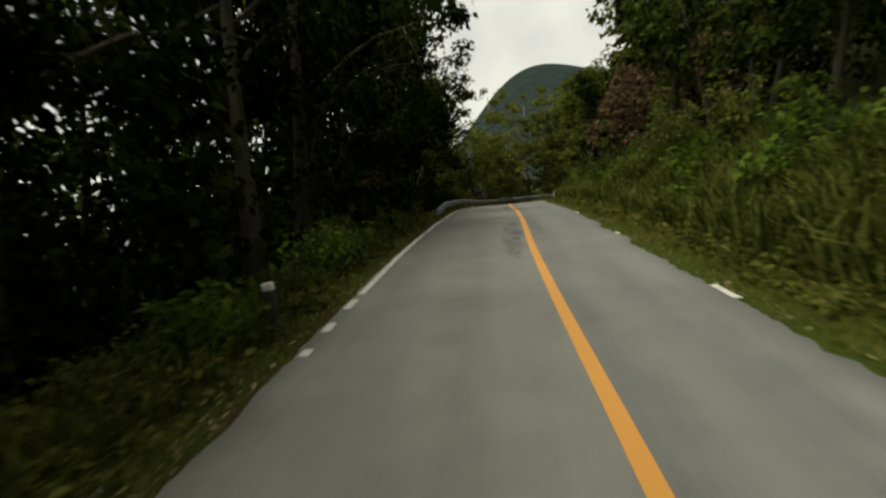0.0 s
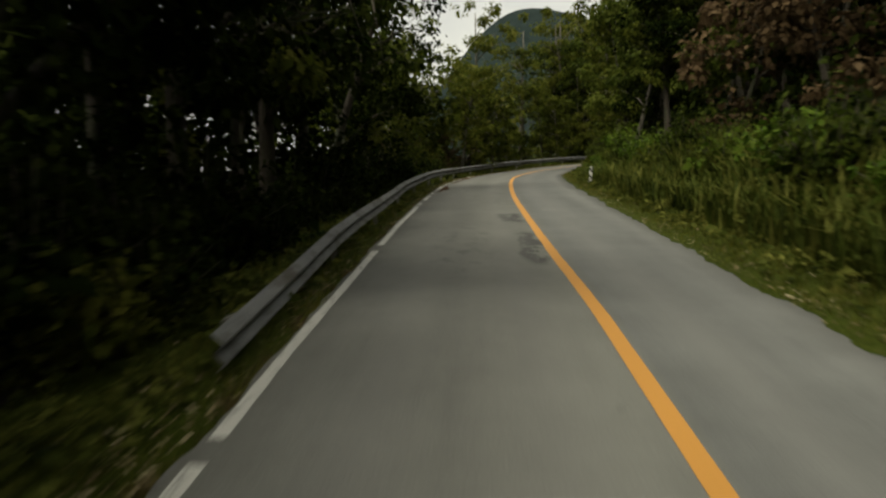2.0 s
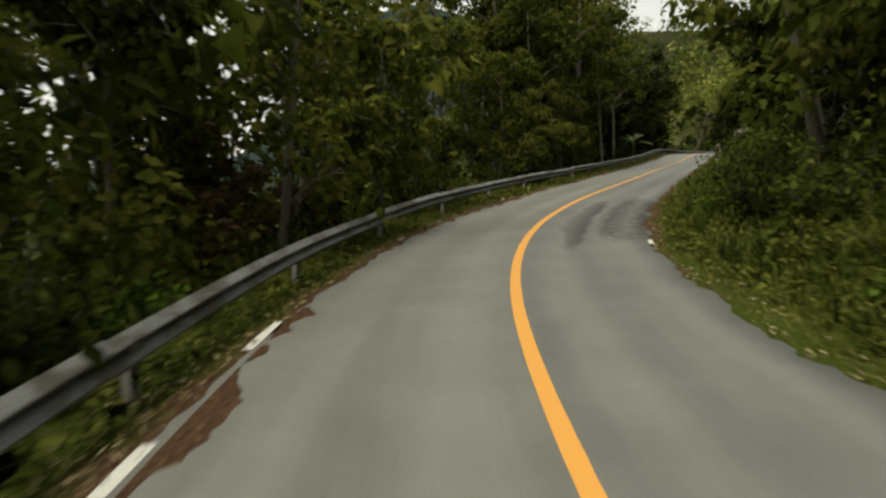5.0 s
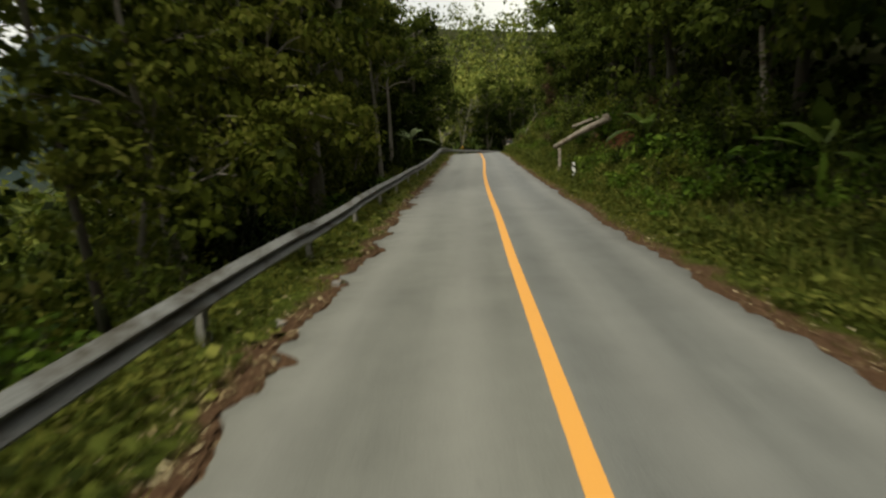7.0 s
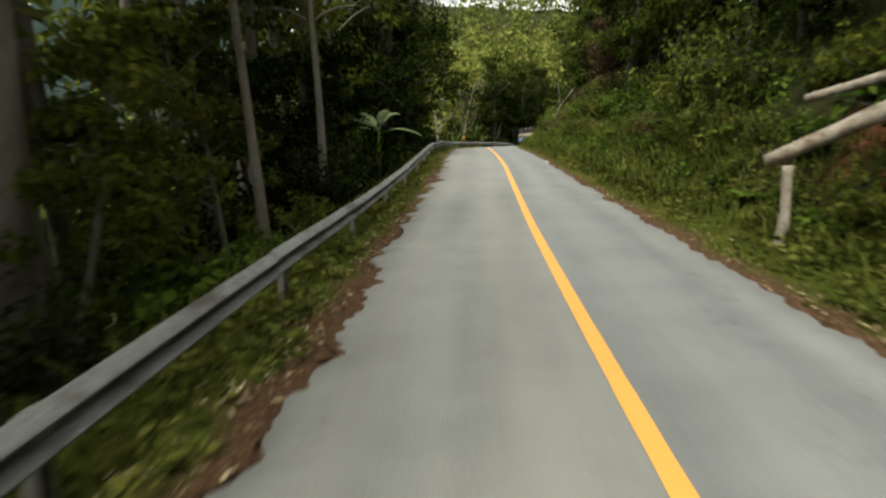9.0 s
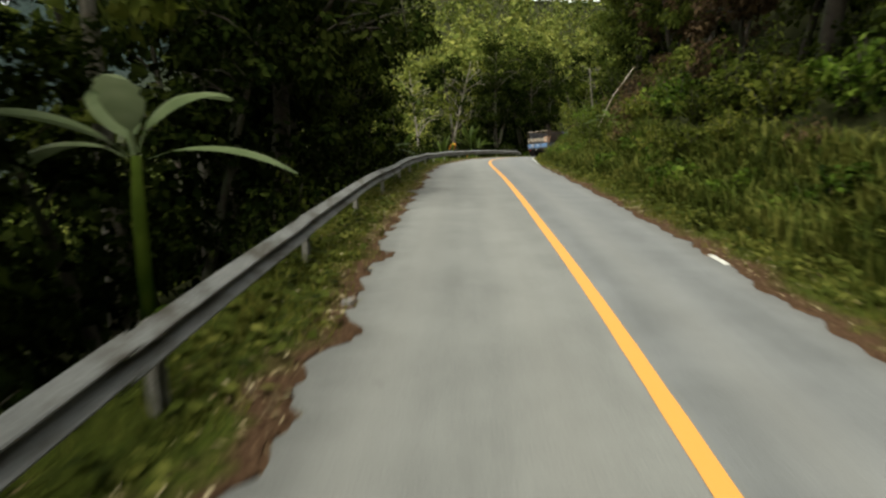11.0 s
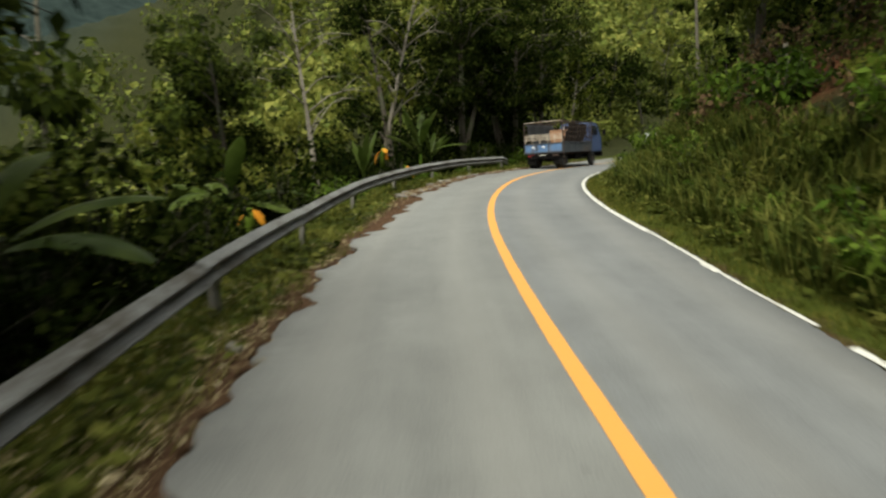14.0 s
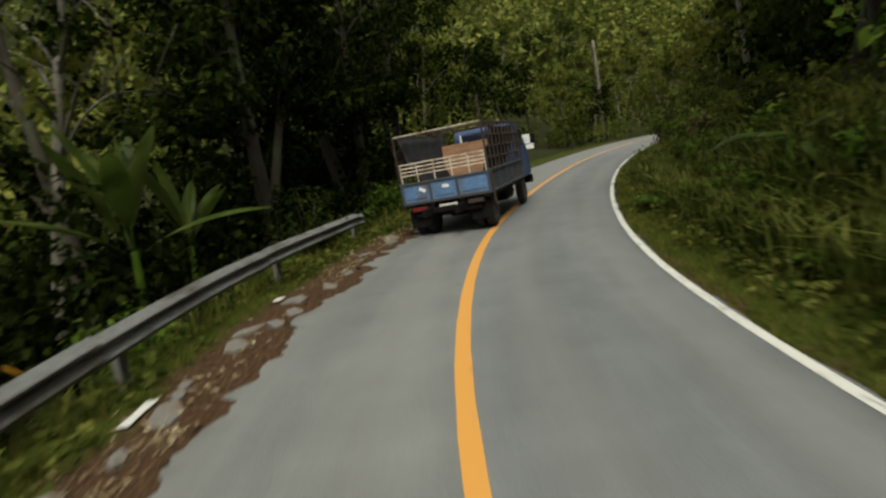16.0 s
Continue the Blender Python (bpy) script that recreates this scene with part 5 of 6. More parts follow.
scatter(TREES, -12, 42, 4.6, -6.2, 0.5, {"canopy": 1}, (0.9, 1.1))
scatter(TREES, 120, 137, 4.4, -6.5, 0.5, {"canopy": 1}, (0.9, 1.1))
scatter(TREES, 158, 176, 4.6, -6.6, 0.5, {"canopy": 1}, (0.85, 1.05))
# the outer side of the first bend, and crowns that lean out over the lane before it
scatter(TREES, 61, 84, 4.6, -5.6, 0.3, {"yellow": 1}, (0.7, 0.9))
put(TREES["broad"], 82.2, -7.0, 1.35, 0.7)
for s, o, kind, k in ((55.0, -8.6, "broad", 1.25), (57.6, -10.6, "yellow", 1.4), (60.2, -8.6, "yellow", 1.25), (61.8, -13.5, "broad", 1.45), (63.4, -10.4, "yellow", 1.3), (64.8, -8.4, "yellow", 1.2)):
    put(BACK[kind], s, o, k, s * 1.7)
put(TREES["broad"], 87.2, -9.2, 1.5, 2.9)
scatter(TREES, 50, 66, 3.2, 6.3, 0.5, {"broad": 3, "draped": 3, "yellow": 1}, (0.85, 1.15))
for s, o, k in ((85.5, -5.4, 1.1), (88.0, -7.5, 1.15), (90.0, -10.0, 1.15), (84.0, -9.0, 1.1), (92.5, -6.2, 1.15)):
    put(TREES["tall"], s, o, k, s * 2.3)
for s, o, k in ((155.5, -11.6, 0.55), (157.8, -12.8, 0.62), (162.0, -19.6, 0.72), (159.6, -21.0, 0.68)):
    put(BACK["yellow"], s, o, k, s * 1.3)
# on the bank
scatter(TREES, -14, 60, 3.3, 7.8, 0.8, right_mix, (0.75, 1.1))
scatter(TREES, 60, 94, 3.2, 7.8, 0.8, right_mix, (0.9, 1.3))
scatter(TREES, 98, 129, 3.2, 7.8, 0.8, right_mix, (0.85, 1.25))
scatter(TREES, 142, 178, 3.2, 8.6, 0.8, right_mix, (0.75, 1.1))
scatter(TREES, 129, 143, 2.8, 9.4, 0.6, {"dry": 2, "draped": 3, "dark": 1}, (0.7, 1.0))
scatter(BACK, -14, 182, 4.2, 11.8, 1.2, {"broad": 3, "dark": 3, "yellow": 1}, (0.9, 1.3))
scatter(BACK, -14, 182, 6.5, 16.5, 2.0, {"broad": 3, "dark": 2, "yellow": 1}, (1.1, 1.5))
scatter(BACK, 58, 140, 5.5, 21.0, 2.5, {"broad": 3, "dark": 1, "yellow": 1}, (1.3, 1.7))
scatter(TREES, 58, 96, 5.0, 9.8, 1.0, {"tall": 2, "broad": 2, "yellow": 1}, (1.0, 1.2))
# on the hillside past the second bend
far_mix = {"broad": 4, "yellow": 5, "dark": 1.5}
for off, step in ((-7.5, 4.5), (-13, 5.0), (-20, 5.5), (-28, 6.5), (8, 5.0)):
    scatter(BACK, 178, 236, step, off, 1.5, far_mix, (0.65, 1.05))

low_left = lambda s: {"dark": 1} if s < 47 else {"dark": 6, "tall": 1} if 100 < s < 143 else {"tall": 3, "round": 3, "broadleaf": 2, "yellow": 2, "dark": 1}
low_right = lambda s: {"round": 3, "tall": 3, "broadleaf": 3, "yellow": 2, "dry": 1.5 if (s < 30 or s > 100) else 0.3}
scatter(SHRUBS, 26, 172, 2.1, -4.8, 0.35, low_left, (0.6, 1.0))
scatter(SHRUBS, 25, 48, 2.2, -5.5, 0.3, {"dark": 1}, (1.1, 1.5))
scatter(SHRUBS, 103, 140, 2.4, -5.5, 0.3, {"dark": 1}, (1.1, 1.5))
scatter(SHRUBS, -8, 26, 1.8, -4.3, 0.5, {"round": 3, "yellow": 3, "broadleaf": 2, "tall": 1}, (0.5, 0.95))
scatter(SHRUBS, -8, 46, 1.9, 5.0, 0.6, {"round": 3, "tall": 3, "broadleaf": 3, "yellow": 1}, (0.7, 1.05))
scatter(SHRUBS, 46, 180, 2.2, 4.5, 0.4, low_right, (0.55, 0.9))
scatter(SHRUBS, -8, 128, 2.5, 5.7, 0.5, low_right, (0.8, 1.25))
scatter(SHRUBS, 128, 180, 1.9, 5.9, 0.6, {"round": 3, "tall": 2, "yellow": 3, "broadleaf": 2, "dry": 2}, (0.7, 1.15))
scatter(SHRUBS, 128, 150, 2.2, 7.6, 0.6, {"round": 2, "tall": 3, "dry": 3, "yellow": 1}, (0.8, 1.2))
scatter(SHRUBS, 100, 140, 1.7, 3.9, 0.35, {"broadleaf": 5, "round": 2, "yellow": 1}, (0.45, 0.8))
scatter(SHRUBS, 26, 100, 1.9, 4.0, 0.35, {"broadleaf": 4, "round": 3, "yellow": 2}, (0.35, 0.62))
scatter(SHRUBS, 138, 178, 2.0, 4.1, 0.35, {"broadleaf": 4, "round": 3, "yellow": 2}, (0.35, 0.6))
scatter(SHRUBS, 172, 194, 2.2, -5.2, 0.8, {"round": 3, "tall": 3, "yellow": 2}, (0.7, 1.2))
scatter(SHRUBS, 180, 210, 2.6, 5.0, 0.8, {"round": 3, "tall": 3, "yellow": 2}, (0.7, 1.2))
for i in range(70):
    s = R_.uniform(-5, 175)
    put(FERNS[i % 2], s, R_.uniform(3.6, 5.4) if i % 3 else -R_.uniform(4.2, 5.2), R_.uniform(0.7, 1.2), R_.uniform(0, 6.3), 0.02)


# ---- grass, weeds and litter (nobody could count them) ----
def blades(r, s, off, length, spread=0.35, short=False):
    """Bent grass blades, two quads each; short ones have one."""
    n = len(s)
    p = at(s, off, ground(s, off) + 0.0)
    a = r.uniform(0, 2 * np.pi, n)
    d = np.stack([np.cos(a), np.sin(a), 0 * a], 1)
    w = np.stack([-np.sin(a), np.cos(a), 0 * a], 1) * (0.011 + 0.020 * length)[:, None] * r.uniform(0.6, 1.3, (n, 1))
    L, q = length[:, None], (spread * r.uniform(0.3, 1.6, n))[:, None]
    up = np.array([0, 0, 1.0])
    m = p + up * L * 0.6 + d * L * q * 0.35
    t = p + up * L * (1 - 0.35 * q) + d * L * q
    base = p - up * 0.06
    if short:
        return np.stack([base - w, base + w, t], 1)
    return np.concatenate([np.stack([base - w, base + w, m + w * 0.8, m - w * 0.8], 1), np.stack([m - w * 0.8, m + w * 0.8, t + w * 0.12, t - w * 0.12], 1)])


def patchy(r, n, s0, s1):
    s = r.uniform(s0, s1, n * 2)
    keep = (waves(s, 0 * s, 1.1, 41) + waves(s, 0 * s, 3.3, 42)) > r.uniform(-0.9, 0.6, n * 2)
    return s[keep][:n]


def grass():
    r = np.random.RandomState(3)
    V = []
    s = patchy(r, 40000, -8, 170)
    d = r.uniform(0.12, 1.0, len(s)) ** 0.8 * 1.7
    d = np.where((s > 147) & (s < 161.5), d + 0.6, d)
    keep = (s < 22) | (s > 58) | (r.rand(len(s)) < 0.4)
    s, d = s[keep], d[keep]
    V.append(blades(r, s, -(left_rim(s) + d), 0.06 + 0.16 * r.rand(len(s)) * (0.4 + d), 0.5, True))
    s = patchy(r, 38000, -8, 175)
    d = 0.15 + 2.2 * r.rand(len(s)) ** 1.2
    V.append(blades(r, s, right_rim(s) + d, 0.06 + 0.22 * r.rand(len(s)) * (0.3 + d), 0.5, True))
    s = r.uniform(110, 142, 9000)
    V.append(blades(r, s, -(left_rim(s) + 0.12 + 1.1 * r.rand(len(s))), 0.07 + 0.14 * r.rand(len(s)), 0.8, True))
    s = r.uniform(-6, 134, 26000)
    V.append(blades(r, s, right_rim(s) + 0.35 + 0.9 * r.rand(len(s)), 0.05 + 0.10 * r.rand(len(s)), 0.8, True))
    for n, a, b, side, lo, hi in ((26000, -4, 60, 1, 0.2, 1.1), (16000, 60, 134, 1, 0.3, 1.2), (24000, 134, 174, 1, 0.02, 1.0), (22000, 2, 30, -1, 0.1, 1.1), (10000, 30, 60, -1, 0.15, 0.8), (42000, 60, 147, -1, 0.35, 1.3), (12000, 147, 170, -1, 0.75, 1.4)):
        s = r.uniform(a, b, n)
        d = lo + (hi - lo) * r.rand(n) + 0.25 * waves(s, 0 * s, 2.6, 71)
        thick = waves(s, d, 5.0, 72) > r.uniform(-0.55, 0.35, n)
        s, d = s[thick], np.maximum(d[thick], 0.03)
        off = side * ((left_rim(s) if side < 0 else right_rim(s)) + d)
        V.append(blades(r, s, off, 0.05 + 0.13 * r.rand(len(s)) ** 1.5, 0.9, True))
    s = r.uniform(134, 176, 18000)
    d = 0.03 + 1.1 * r.rand(len(s))
    V.append(blades(r, s, right_rim(s) + d, 0.05 + 0.10 * r.rand(len(s)), 0.8, True))
    ob = new("grass", tris("grass", np.concatenate(V), M_GRASS))
    tagged(ob, "short green and yellowing grass along both verges", "grass", kind="stuff")
    V = []
    # tall grass on the bank at the start, on the inside of the bend, and on the left before the barrier
    for a, b, n, o0, o1, h in ((0, 44, 17000, 3.2, 6.2, 0.95), (44, 100, 8000, 3.2, 5.2, 0.45), (100, 138, 14000, 3.0, 5.0, 0.7), (136, 176, 17000, 3.4, 5.4, 0.7), (-6, 21, 4000, -5.0, -3.5, 0.45), (48, 98, 3000, -5.0, -4.0, 0.45), (140, 170, 1800, -5.0, -4.0, 0.45)):
        s = r.uniform(a, b, n)
        V.append(blades(r, s, r.uniform(o0, o1, n), h * r.uniform(0.45, 1.25, n), 0.6))
    ob = new("tall_grass", quads("tall_grass", np.concatenate(V), M_TALL))
    return tagged(ob, "tall green grass on the bank and behind the barrier", "grass", kind="stuff")


def weeds():
    r = np.random.RandomState(5)
    n = 34000
    s = patchy(r, n, -8, 172)
    n = len(s)
    left = r.rand(n) < 0.5
    d = np.where(left, 0.25 + 1.4 * r.rand(n), 0.4 + 2.4 * r.rand(n))
    d = np.where(left & (s > 147) & (s < 161.5), d + 0.55, d)
    off = np.where(left, -(left_rim(s) + d), right_rim(s) + d)
    p = at(s, off, ground(s, off) + r.uniform(0.02, 0.20, n))
    out = np.concatenate([r.normal(0, 1, (n, 2)), r.uniform(0.0, 0.7, (n, 1))], 1)
    ln = r.uniform(0.07, 0.20, n)
    ob = new("weeds", quads("weeds", leaves(r, p, out, ln, ln * 0.34, 0.3, 0.8), M_WEED))
    return tagged(ob, "low broad-leaved weeds growing through the verge", "weeds", kind="stuff")


def litter():
    r = np.random.RandomState(6)
    n = 24000
    s = patchy(r, n, -8, 172)
    n = len(s)
    left = (r.rand(n) < 0.6) | (s > 132)
    d = np.abs(r.normal(0.15, 0.45, n)) + 0.02
    off = np.where(left, -(left_rim(s) + d), right_rim(s) + d)
    p = at(s, off, ground(s, off) + 0.03 + r.uniform(0.0, 0.05, n))
    m = 2600                                     # straw lying in the grass before the second bend
    s2 = r.uniform(114, 138, m)
    o2 = -(left_rim(s2) + r.uniform(0.05, 1.1, m))
    p = np.concatenate([p, at(s2, o2, ground(s2, o2) + 0.05 + r.uniform(0.0, 0.12, m))])
    n = n + m
    out = np.concatenate([r.normal(0, 1, (n, 2)), r.uniform(-0.1, 0.35, (n, 1))], 1)
    ln = r.uniform(0.025, 0.105, n)
    ob = new("leaf_litter", quads("leaf_litter", leaves(r, p, out, ln, ln * np.where(np.arange(n) >= n - m, r.uniform(0.06, 0.14, n), r.uniform(0.09, 0.22, n)), 0.1, 0.85), M_LITTER))
    return tagged(ob, "dry fallen leaves and straw along the broken road edge", "leaf litter", kind="stuff")


def herbs(name, s0, s1, side, near, far, clumps, tall, leaf, material, seed, label):
    """Clumps of leafy herbs between two distances from the asphalt's edge, taller towards the slope."""
    r = np.random.RandomState(seed)
    s = r.uniform(s0, s1, clumps)
    k = r.rand(clumps)
    d = near + (far - near) * k + 0.3 * waves(s, 0 * s, 1.9, seed)
    keep = waves(s, d, 2.4, seed + 1) > r.uniform(-0.8, 0.25, clumps)
    s, d, k = s[keep], np.maximum(d[keep], 0.12), k[keep]
    rim = left_rim(s) if side < 0 else right_rim(s)
    off = side * (rim + d)
    foot = at(s, off, ground(s, off))
    high = tall * (0.35 + 0.65 * k) * r.uniform(0.5, 1.3, len(s))
    per = 26
    n = len(s) * per
    q = np.repeat(np.arange(len(s)), per)
    a, u = r.uniform(0, 2 * np.pi, n), r.rand(n)
    wide = (0.10 + 0.45 * high[q]) * r.rand(n) ** 0.6
    b = foot[q] + np.stack([np.cos(a) * wide, np.sin(a) * wide, 0.02 + high[q] * (0.15 + 0.85 * u * (1.0 - 0.5 * wide / wide.max()))], 1)
    out = np.stack([np.cos(a), np.sin(a), 1.3 * u + 0.1], 1) + r.normal(0, 0.35, (n, 3))
    ln = leaf * r.uniform(0.5, 1.5, n)
    ob = new(name, quads(name, leaves(r, b, out, ln, ln * r.uniform(0.10, 0.25, n), 0.45, 0.6), material))
    return tagged(ob, label, "herbs", kind="stuff")


herbs("bank_herbs", -4, 40, 1, 0.75, 2.6, 420, 0.75, 0.17, M_WEED, 81, "lush broad-leaved herbs among the tall grass on the bank")
herbs("bank_herbs", 36, 100, 1, 0.55, 2.9, 2000, 0.48, 0.125, M_WEED, 82, "low leafy green herbs spreading over the foot of the bank")
herbs("bank_herbs", 100, 138, 1, 0.6, 2.6, 800, 0.65, 0.14, M_WEED, 83, "leafy green herbs between the grass on the bank")
herbs("bank_herbs", 136, 178, 1, 0.5, 2.6, 900, 0.55, 0.13, M_WEED, 84, "bright green herbs round the inside of the bend")
herbs("verge_herbs", -4, 27, -1, 0.5, 2.4, 650, 0.5, 0.11, M_WEED, 85, "green and yellowing herbs on the verge before the barrier")
herbs("verge_herbs", 58, 146, -1, 0.5, 2.6, 1500, 0.24, 0.085, M_WEED, 86, "low leafy herbs under the crash barrier")
herbs("verge_herbs", 30, 58, -1, 0.3, 2.0, 380, 0.22, 0.10, M_WEED, 87, "thin herbs under the crash barrier")
grass()
weeds()
litter()


# ---- far woods ----
def woods(name, pick, n, seed, size, per, label, clear=17, material=None, cap=9.0):
    far = material is None
    r = np.random.RandomState(seed)
    V, done = [], 0
    x, y = pick(r, n)
    s, o = locate(x, y)
    ok = np.abs(o) > clear
    x, y, s, o = x[ok], y[ok], s[ok], o[ok]
    z = land(x, y, s, o)
    for i in range(len(x)):
        rad = size * r.uniform(0.6, 1.35)
        hgt = rad * r.uniform(1.0, 2.2)
        c = np.array([x[i], y[i], z[i] + hgt * 0.7])
        lobes = r.normal(0, 0.38, (6, 3)) * np.array([rad, rad, hgt * 0.6])
        d = unit(r.normal(0, 1, (per, 3)))
        b = c + lobes[r.randint(0, 6, per)] + d * np.array([rad, rad, hgt]) * 0.42
        ln = np.minimum(rad * r.uniform(0.16, 0.34, per), cap * r.uniform(0.6, 1.0, per)) * (1.35 if far else 1.0)
        V.append(leaves(r, b, np.cross(d, r.normal(0, 1, (per, 3))) + d * 0.3 + np.array([0, 0, -0.3]), ln, ln * 0.42, 0.2, 0.55, d * 1.2))
    V = np.concatenate(V)
    ob = new(name, tris(name, V[:, 1:], M_FAR) if far else quads(name, V, material))
    return tagged(ob, label, "woods", kind="stuff")


def strip_of(s0, s1, o0, o1):
    def pick(r, n):
        p = at(r.uniform(s0, s1, n), r.uniform(o0, o1, n))
        return p[:, 0], p[:, 1]
    return pick


woods("hillside_woods", strip_of(150, 295, -85, -22), 760, 31, 3.1, 84, "dense green forest on the hillside past the bend")
woods("hilltop_woods", strip_of(150, 310, -150, -80), 440, 39, 4.2, 64, "tall forest along the top of the far hillside")
woods("hillside_undergrowth", strip_of(172, 240, -25, -10.5), 190, 48, 1.5, 90, "bright green scrub on the foot of the hillside", 10, None, 0.5)
woods("hillside_undergrowth", strip_of(179, 245, 5.5, 20), 110, 49, 1.4, 90, "green scrub on the inside of the far bend", 5, None, 0.5)
woods("valley_woods", strip_of(-20, 150, -48, -17), 260, 32, 3.2, 76, "dense forest falling away into the valley beside the road")
woods("ridge_woods", strip_of(-20, 230, 18, 50), 230, 33, 3.2, 80, "dense forest climbing the hill above the bank")
# the near-black thickets here stand where there is deep shade under the trees
woods("undergrowth", strip_of(-12, 178, 7.4, 10.2), 150, 34, 1.0, 70, "tangled undergrowth on the bank, leaves coloured as shade under trees", 7, M_LEAFSHADE)
woods("undergrowth", strip_of(-12, 52, -12.5, -6.2), 170, 35, 2.0, 260, "undergrowth behind the barrier, leaves coloured as shade under trees", 5, M_LEAFSHADE, 0.3)
woods("undergrowth", strip_of(-10, 56, -17, -12.5), 95, 57, 2.8, 150, "thicket on the slope below the trees, coloured as black-green shade", 12, M_LEAFSHADE, 0.5)
woods("undergrowth", strip_of(119, 142, -17, -12), 50, 58, 2.8, 150, "thicket on the slope below the trees, coloured as black-green shade", 11, M_LEAFSHADE, 0.5)
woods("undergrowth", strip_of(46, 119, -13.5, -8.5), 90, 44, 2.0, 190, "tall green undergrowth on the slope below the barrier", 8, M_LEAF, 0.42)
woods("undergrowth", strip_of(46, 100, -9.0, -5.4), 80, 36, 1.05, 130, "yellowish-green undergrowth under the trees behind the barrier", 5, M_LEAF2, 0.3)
woods("undergrowth", strip_of(100, 140, -12.0, -5.8), 75, 37, 1.6, 250, "black-green undergrowth behind the barrier, coloured as shade under trees", 5, M_LEAFSHADE, 0.28)
woods("undergrowth", strip_of(140, 176, -9.4, -5.6), 60, 38, 1.1, 120, "dark green undergrowth behind the barrier, coloured as shade under trees", 5, M_LEAFSHADE, 0.3)
woods("hillside_undergrowth", strip_of(201, 232, -11.5, -4.4), 75, 56, 0.9, 90, "green scrub beside the road past the notice board", 4, None, 0.35)
woods("creepers", strip_of(127, 154, 4.8, 9.4), 170, 45, 0.42, 60, "green creepers trailing over the red bank", 4, M_LEAF, 0.2)
woods("creepers", strip_of(129, 152, 5.2, 9.4), 90, 46, 0.40, 60, "dry brown creepers trailing over the red bank", 4, M_DRY, 0.2)
woods("creepers", strip_of(38, 88, 4.8, 8.6), 230, 59, 0.45, 56, "green creepers and low bushes covering the bank", 4, M_LEAF, 0.2)
woods("creepers", strip_of(100, 127, 5.2, 9.5), 150, 60, 0.45, 56, "green creepers covering the steep bank", 4, M_LEAF, 0.2)
woods("creepers", strip_of(80, 97, 6.3, 10.5), 130, 61, 0.5, 60, "dark green creepers over the upper bank", 6, M_LEAF, 0.22)
woods("undergrowth", strip_of(137, 178, -15, -8.6), 85, 63, 1.9, 190, "thicket behind the banana plants with deep shade in its colour", 8, M_LEAFSHADE, 0.34)
woods("creepers", strip_of(70, 84, 4.3, 8.0), 110, 62, 0.30, 60, "low green creepers round a banana plant on the bank", 4, M_BUSH, 0.15)
woods("creepers", strip_of(88, 100, 4.4, 8.4), 60, 47, 0.40, 60, "green creepers trailing over the bank round the logs", 4, M_BUSH, 0.2)


# ---- single plants and dead wood ----
banana("banana_plant", 78.0, 5.5, 1.8, 6, 51, 0.2, lift=0.15, only=[1.45, 1.3, 0.7, 1.4, 0.4, 0.9])
banana("banana_plant", 88.2, 5.4, 2.0, 5, 52, 0.2, lift=-0.25, only=[1.5, 1.35, 0.7, 1.2, 0.4])
banana("banana_plant", 131.4, 4.9, 1.5, 6, 50, 1.2, label="young banana plant with bright green leaves on the bank", only=[1.2, 0.5, 0.9, 0.3, 1.3, 0.6])
banana("banana_plant", 112.4, -5.4, 2.7, 6, 53, float(np.interp(112.0, S, head)), M_PALELEAF, "banana plant with broad pale leaves behind the barrier", 1.2, [0.45, 1.35, 1.1, 0.6, 0.9, 1.2])
banana("banana_plant", 136.8, -6.0, 2.9, 7, 54, 0.8, label="banana plant with upright leaves behind the barrier", only=[1.4, 0.6, 1.1, 0.4, 1.2, 0.8, 0.9])
banana("banana_plant", 143.5, -5.9, 2.6, 6, 55, 0.3, label="banana plant with broad pale leaves behind the barrier")
banana("banana_plant", 156.3, -5.6, 3.4, 8, 56, 0.5, bend=(0.25, 0.9), slim=0.62, label="large banana plant with upright leaves behind the barrier", only=[1.35, 0.95, 1.5, 0.8, 1.25, 1.05, 1.5, 0.6])
banana("banana_plant", 153.2, -6.6, 2.6, 7, 57, 1.1, bend=(0.3, 1.0), slim=0.62, label="banana plant with upright leaves behind the barrier", only=[1.5, 1.35, 1.45, 1.2, 1.5, 1.3, 1.4])
banana("banana_plant", 159.0, -6.6, 3.0, 7, 58, 1.9, bend=(0.3, 1.0), slim=0.62, label="banana plant with upright leaves behind the barrier", only=[1.5, 1.3, 1.45, 1.1, 1.5, 1.25, 1.4])
banana("banana_plant", 156.2, 4.5, 1.5, 5, 59, 2.6, label="young banana plant with bright green leaves on the bank", only=[0.6, 0.2, 0.9, 0.4, 0.7])
for s, o, h, sd in ((151.7, -4.95, 1.3, 61), (152.3, -4.35, 0.62, 62), (142.0, -4.8, 0.5, 63)):
    banana("yellowed_plant", s, o, 0.9, 3, sd, 0.4, M_ORANGE, "yellowed orange leaves hanging among the green plants", h - 0.45 - float(ground(s, o)), [-0.3, -0.5, 0.2])


def dead_wood(name, pts, radii, material, label, category, sides=9):
    """A bare trunk or log along a few points given in the road's own terms."""
    P = np.array([at(s, o, h) for s, o, h in pts])
    k = np.linspace(0, 1, 12)
    q = np.linspace(0, 1, len(P))
    path = np.stack([np.interp(k, q, P[:, j]) for j in range(3)], 1)
    c = P[0].copy()
    path = path - c + 0.02 * np.stack([np.sin(k * 9), np.cos(k * 7), np.sin(k * 5)], 1)
    v, f = tube_data(path, np.interp(k, np.linspace(0, 1, len(radii)), radii), sides, 0.08, len(name))
    ob = mesh_ob(name, v, f, material, True)
    ob.location = Vector(c)
    return tagged(ob, label, category)


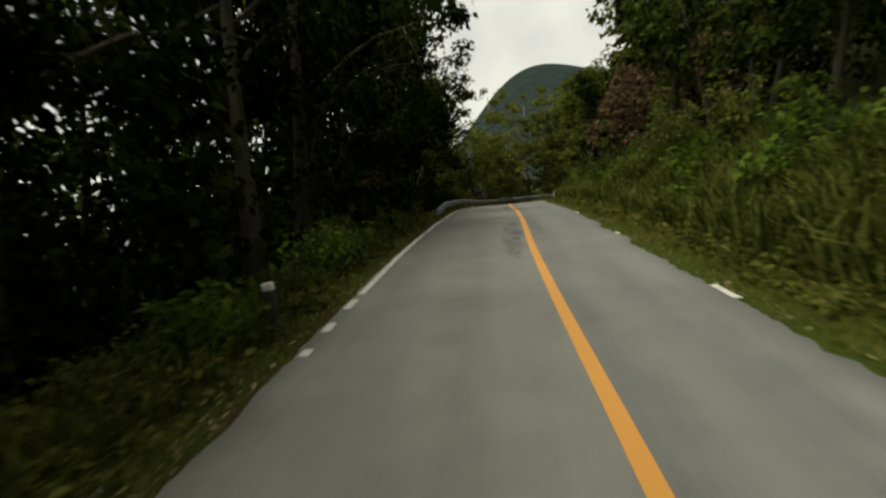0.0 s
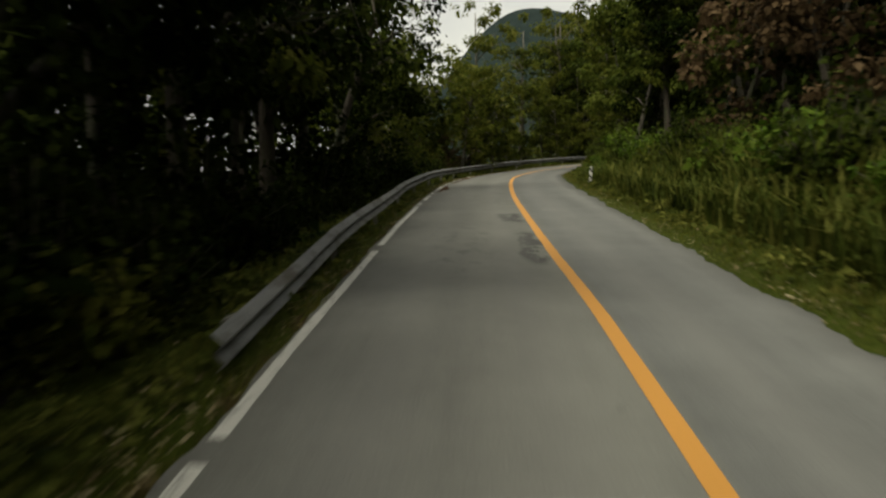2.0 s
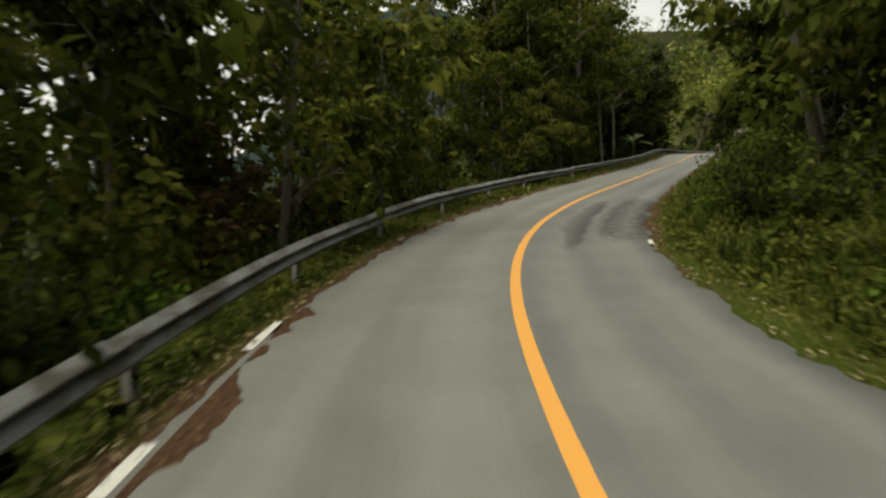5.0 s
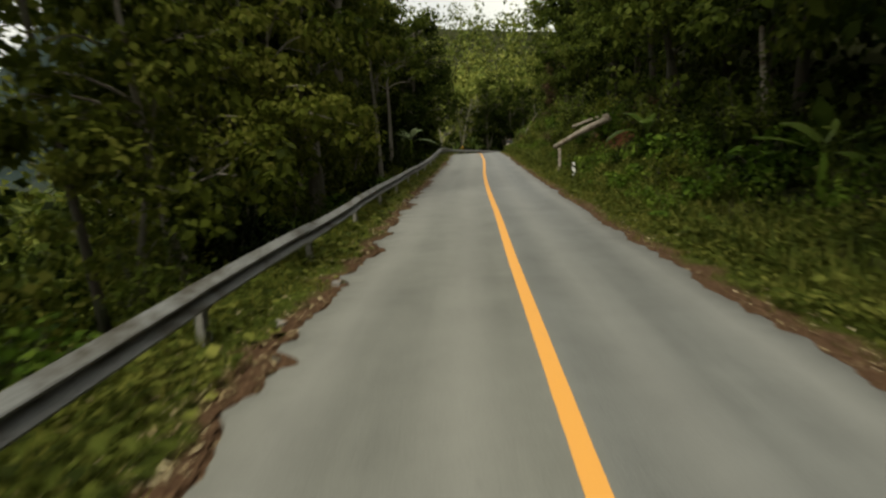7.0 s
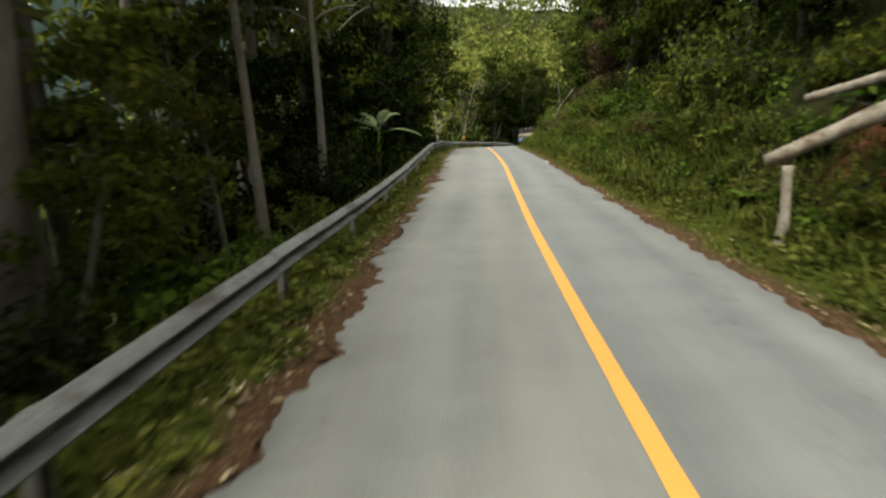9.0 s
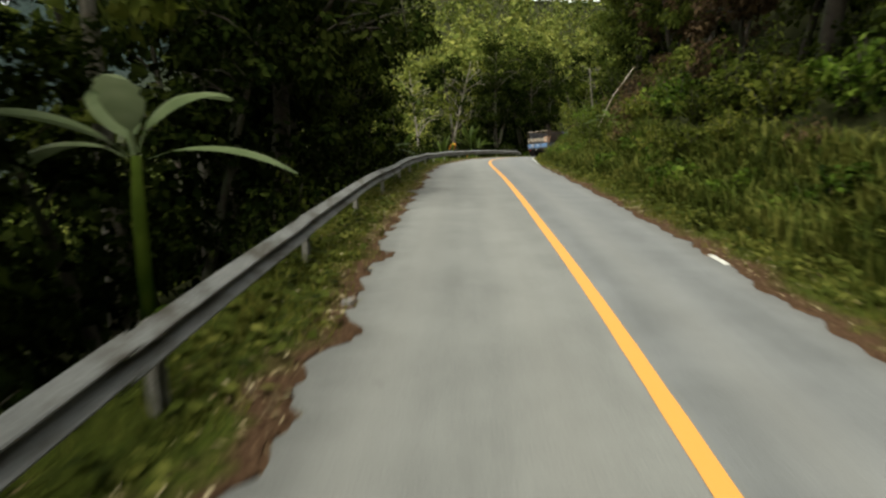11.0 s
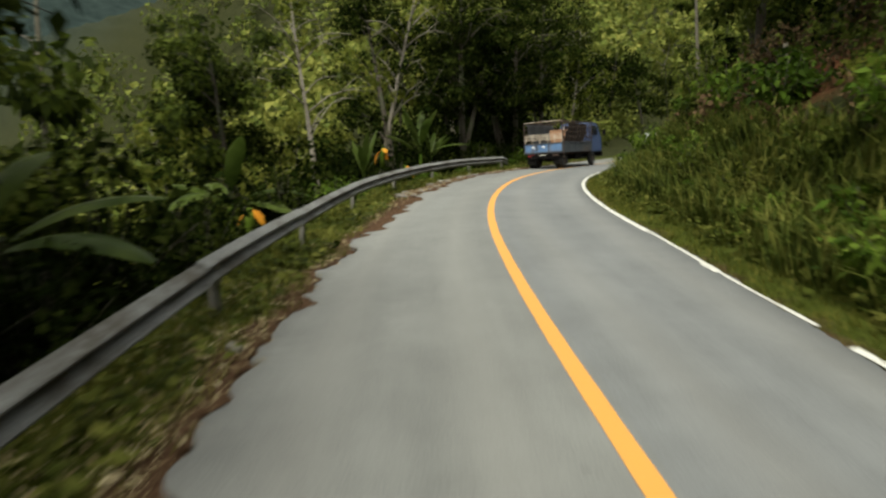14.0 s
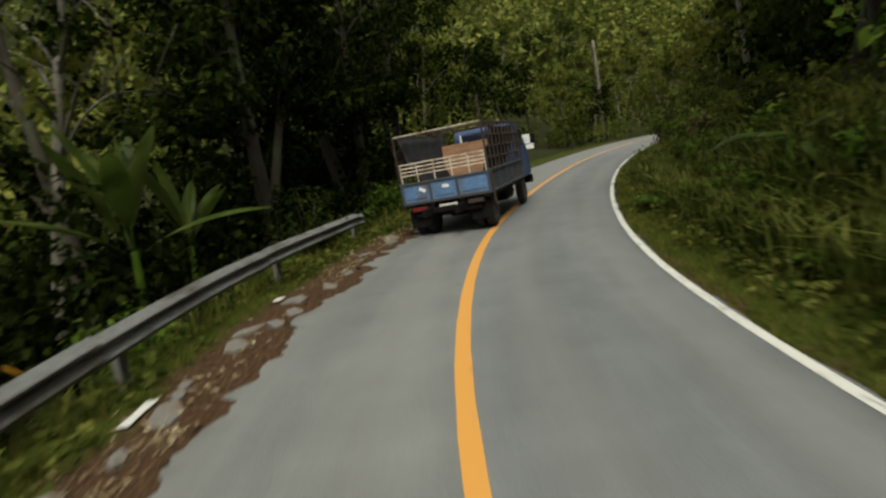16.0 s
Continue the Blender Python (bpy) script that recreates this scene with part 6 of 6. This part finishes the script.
g = lambda s, o: float(ground(s, o))
dead_wood("fallen_log", [(95.2, 3.2, 1.25), (94.6, 4.1, 1.8), (94.15, 4.95, 2.26), (93.9, 5.4, 2.52)], [0.10, 0.125, 0.145, 0.15], M_LOG, "pale dry log leaning out of the bank", "log")
dead_wood("fallen_log", [(96.2, 4.2, 2.15), (95.3, 5.0, 2.46), (94.75, 5.5, 2.64)], [0.075, 0.09, 0.095], M_LOG, "thinner pale dry log resting on the bank", "log")
dead_wood("tree_stump", [(95.0, 3.35, g(95, 3.35) - 0.15), (95.05, 3.42, 0.6), (95.0, 3.4, 1.22)], [0.085, 0.07, 0.075], M_LOG, "pale upright stump under the end of a log", "stump")
dead_wood("dead_tree", [(83.2, 7.0, g(83.2, 7) - 0.3), (83.4, 6.95, 3.0), (83.2, 6.6, 6.0)], [0.09, 0.075, 0.05], M_LOG, "slim grey bare trunk standing on the bank", "dead tree")
dead_wood("leaning_pole", [(133.1, 4.3, min(g(133.1, 4.3) + 0.03, 1.5)), (134.3, 5.6, 3.0), (135.5, 6.9, 4.55)], [0.02, 0.022, 0.018], M_LOG, "thin pale pole leaning against the bank", "pole")
dead_wood("dead_tree", [(152.2, 5.9, g(152.2, 5.9) - 0.3), (152.0, 5.7, 4.0), (151.8, 5.5, 6.2)], [0.06, 0.05, 0.035], M_PALEBARK, "slim pale bare trunk on the bank", "dead tree")
dead_wood("dead_tree", [(146.0, 6.8, g(146.0, 6.8) - 0.3), (145.8, 6.7, 3.5)], [0.06, 0.05], M_PALEBARK, "short pale stub of a trunk on the bank", "dead tree")
dead_wood("dead_tree", [(210.5, -6.8, g(210.5, -6.8) - 0.3), (210.5, -6.9, 5.0), (211, -7.5, 10.0)], [0.22, 0.18, 0.13], M_PALEBARK, "tall pale dead trunk on the far hillside", "dead tree")
dead_wood("dead_tree", [(120.5, -8.2, g(120.5, -8.2) - 0.3), (120.6, -8.0, 5.0), (120.4, -7.8, 11.0)], [0.16, 0.13, 0.09], M_PALEBARK, "tall pale trunk behind the barrier", "dead tree")
for s, o, k in ((99.0, -8.4, 1.0), (101.6, -9.6, 1.1), (103.8, -7.8, 1.05), (106.4, -9.2, 1.12), (109.0, -8.2, 1.05)):
    put(TREES["tall"], s, o, k, s * 1.7)
put(TREES["slim"], 97.5, -5.4, 0.9, 1.0)
put(TREES["slim"], 103.5, -5.7, 1.0, 2.2)
put(TREES["slim"], 106.5, -7.0, 1.05, 4.0)
put(TREES["slim"], 82.0, -6.2, 0.9, 3.1)
put(BACK["yellow"], 149.5, -11.5, 0.75, 0.3)
put(BACK["yellow"], 152.0, -12.5, 0.8, 1.9)
put(TREES["bare"], 157.5, -9.0, 1.05, 0.4)
put(TREES["bare"], 152.0, -8.0, 0.9, 2.4)
put(TREES["bare"], 199.0, -20.0, 1.0, 1.4)
put(TREES["bare"], 172.0, -13.0, 1.1, 3.4)
put(SHRUBS["round"], 131.7, -3.5, 0.42, 0.5)
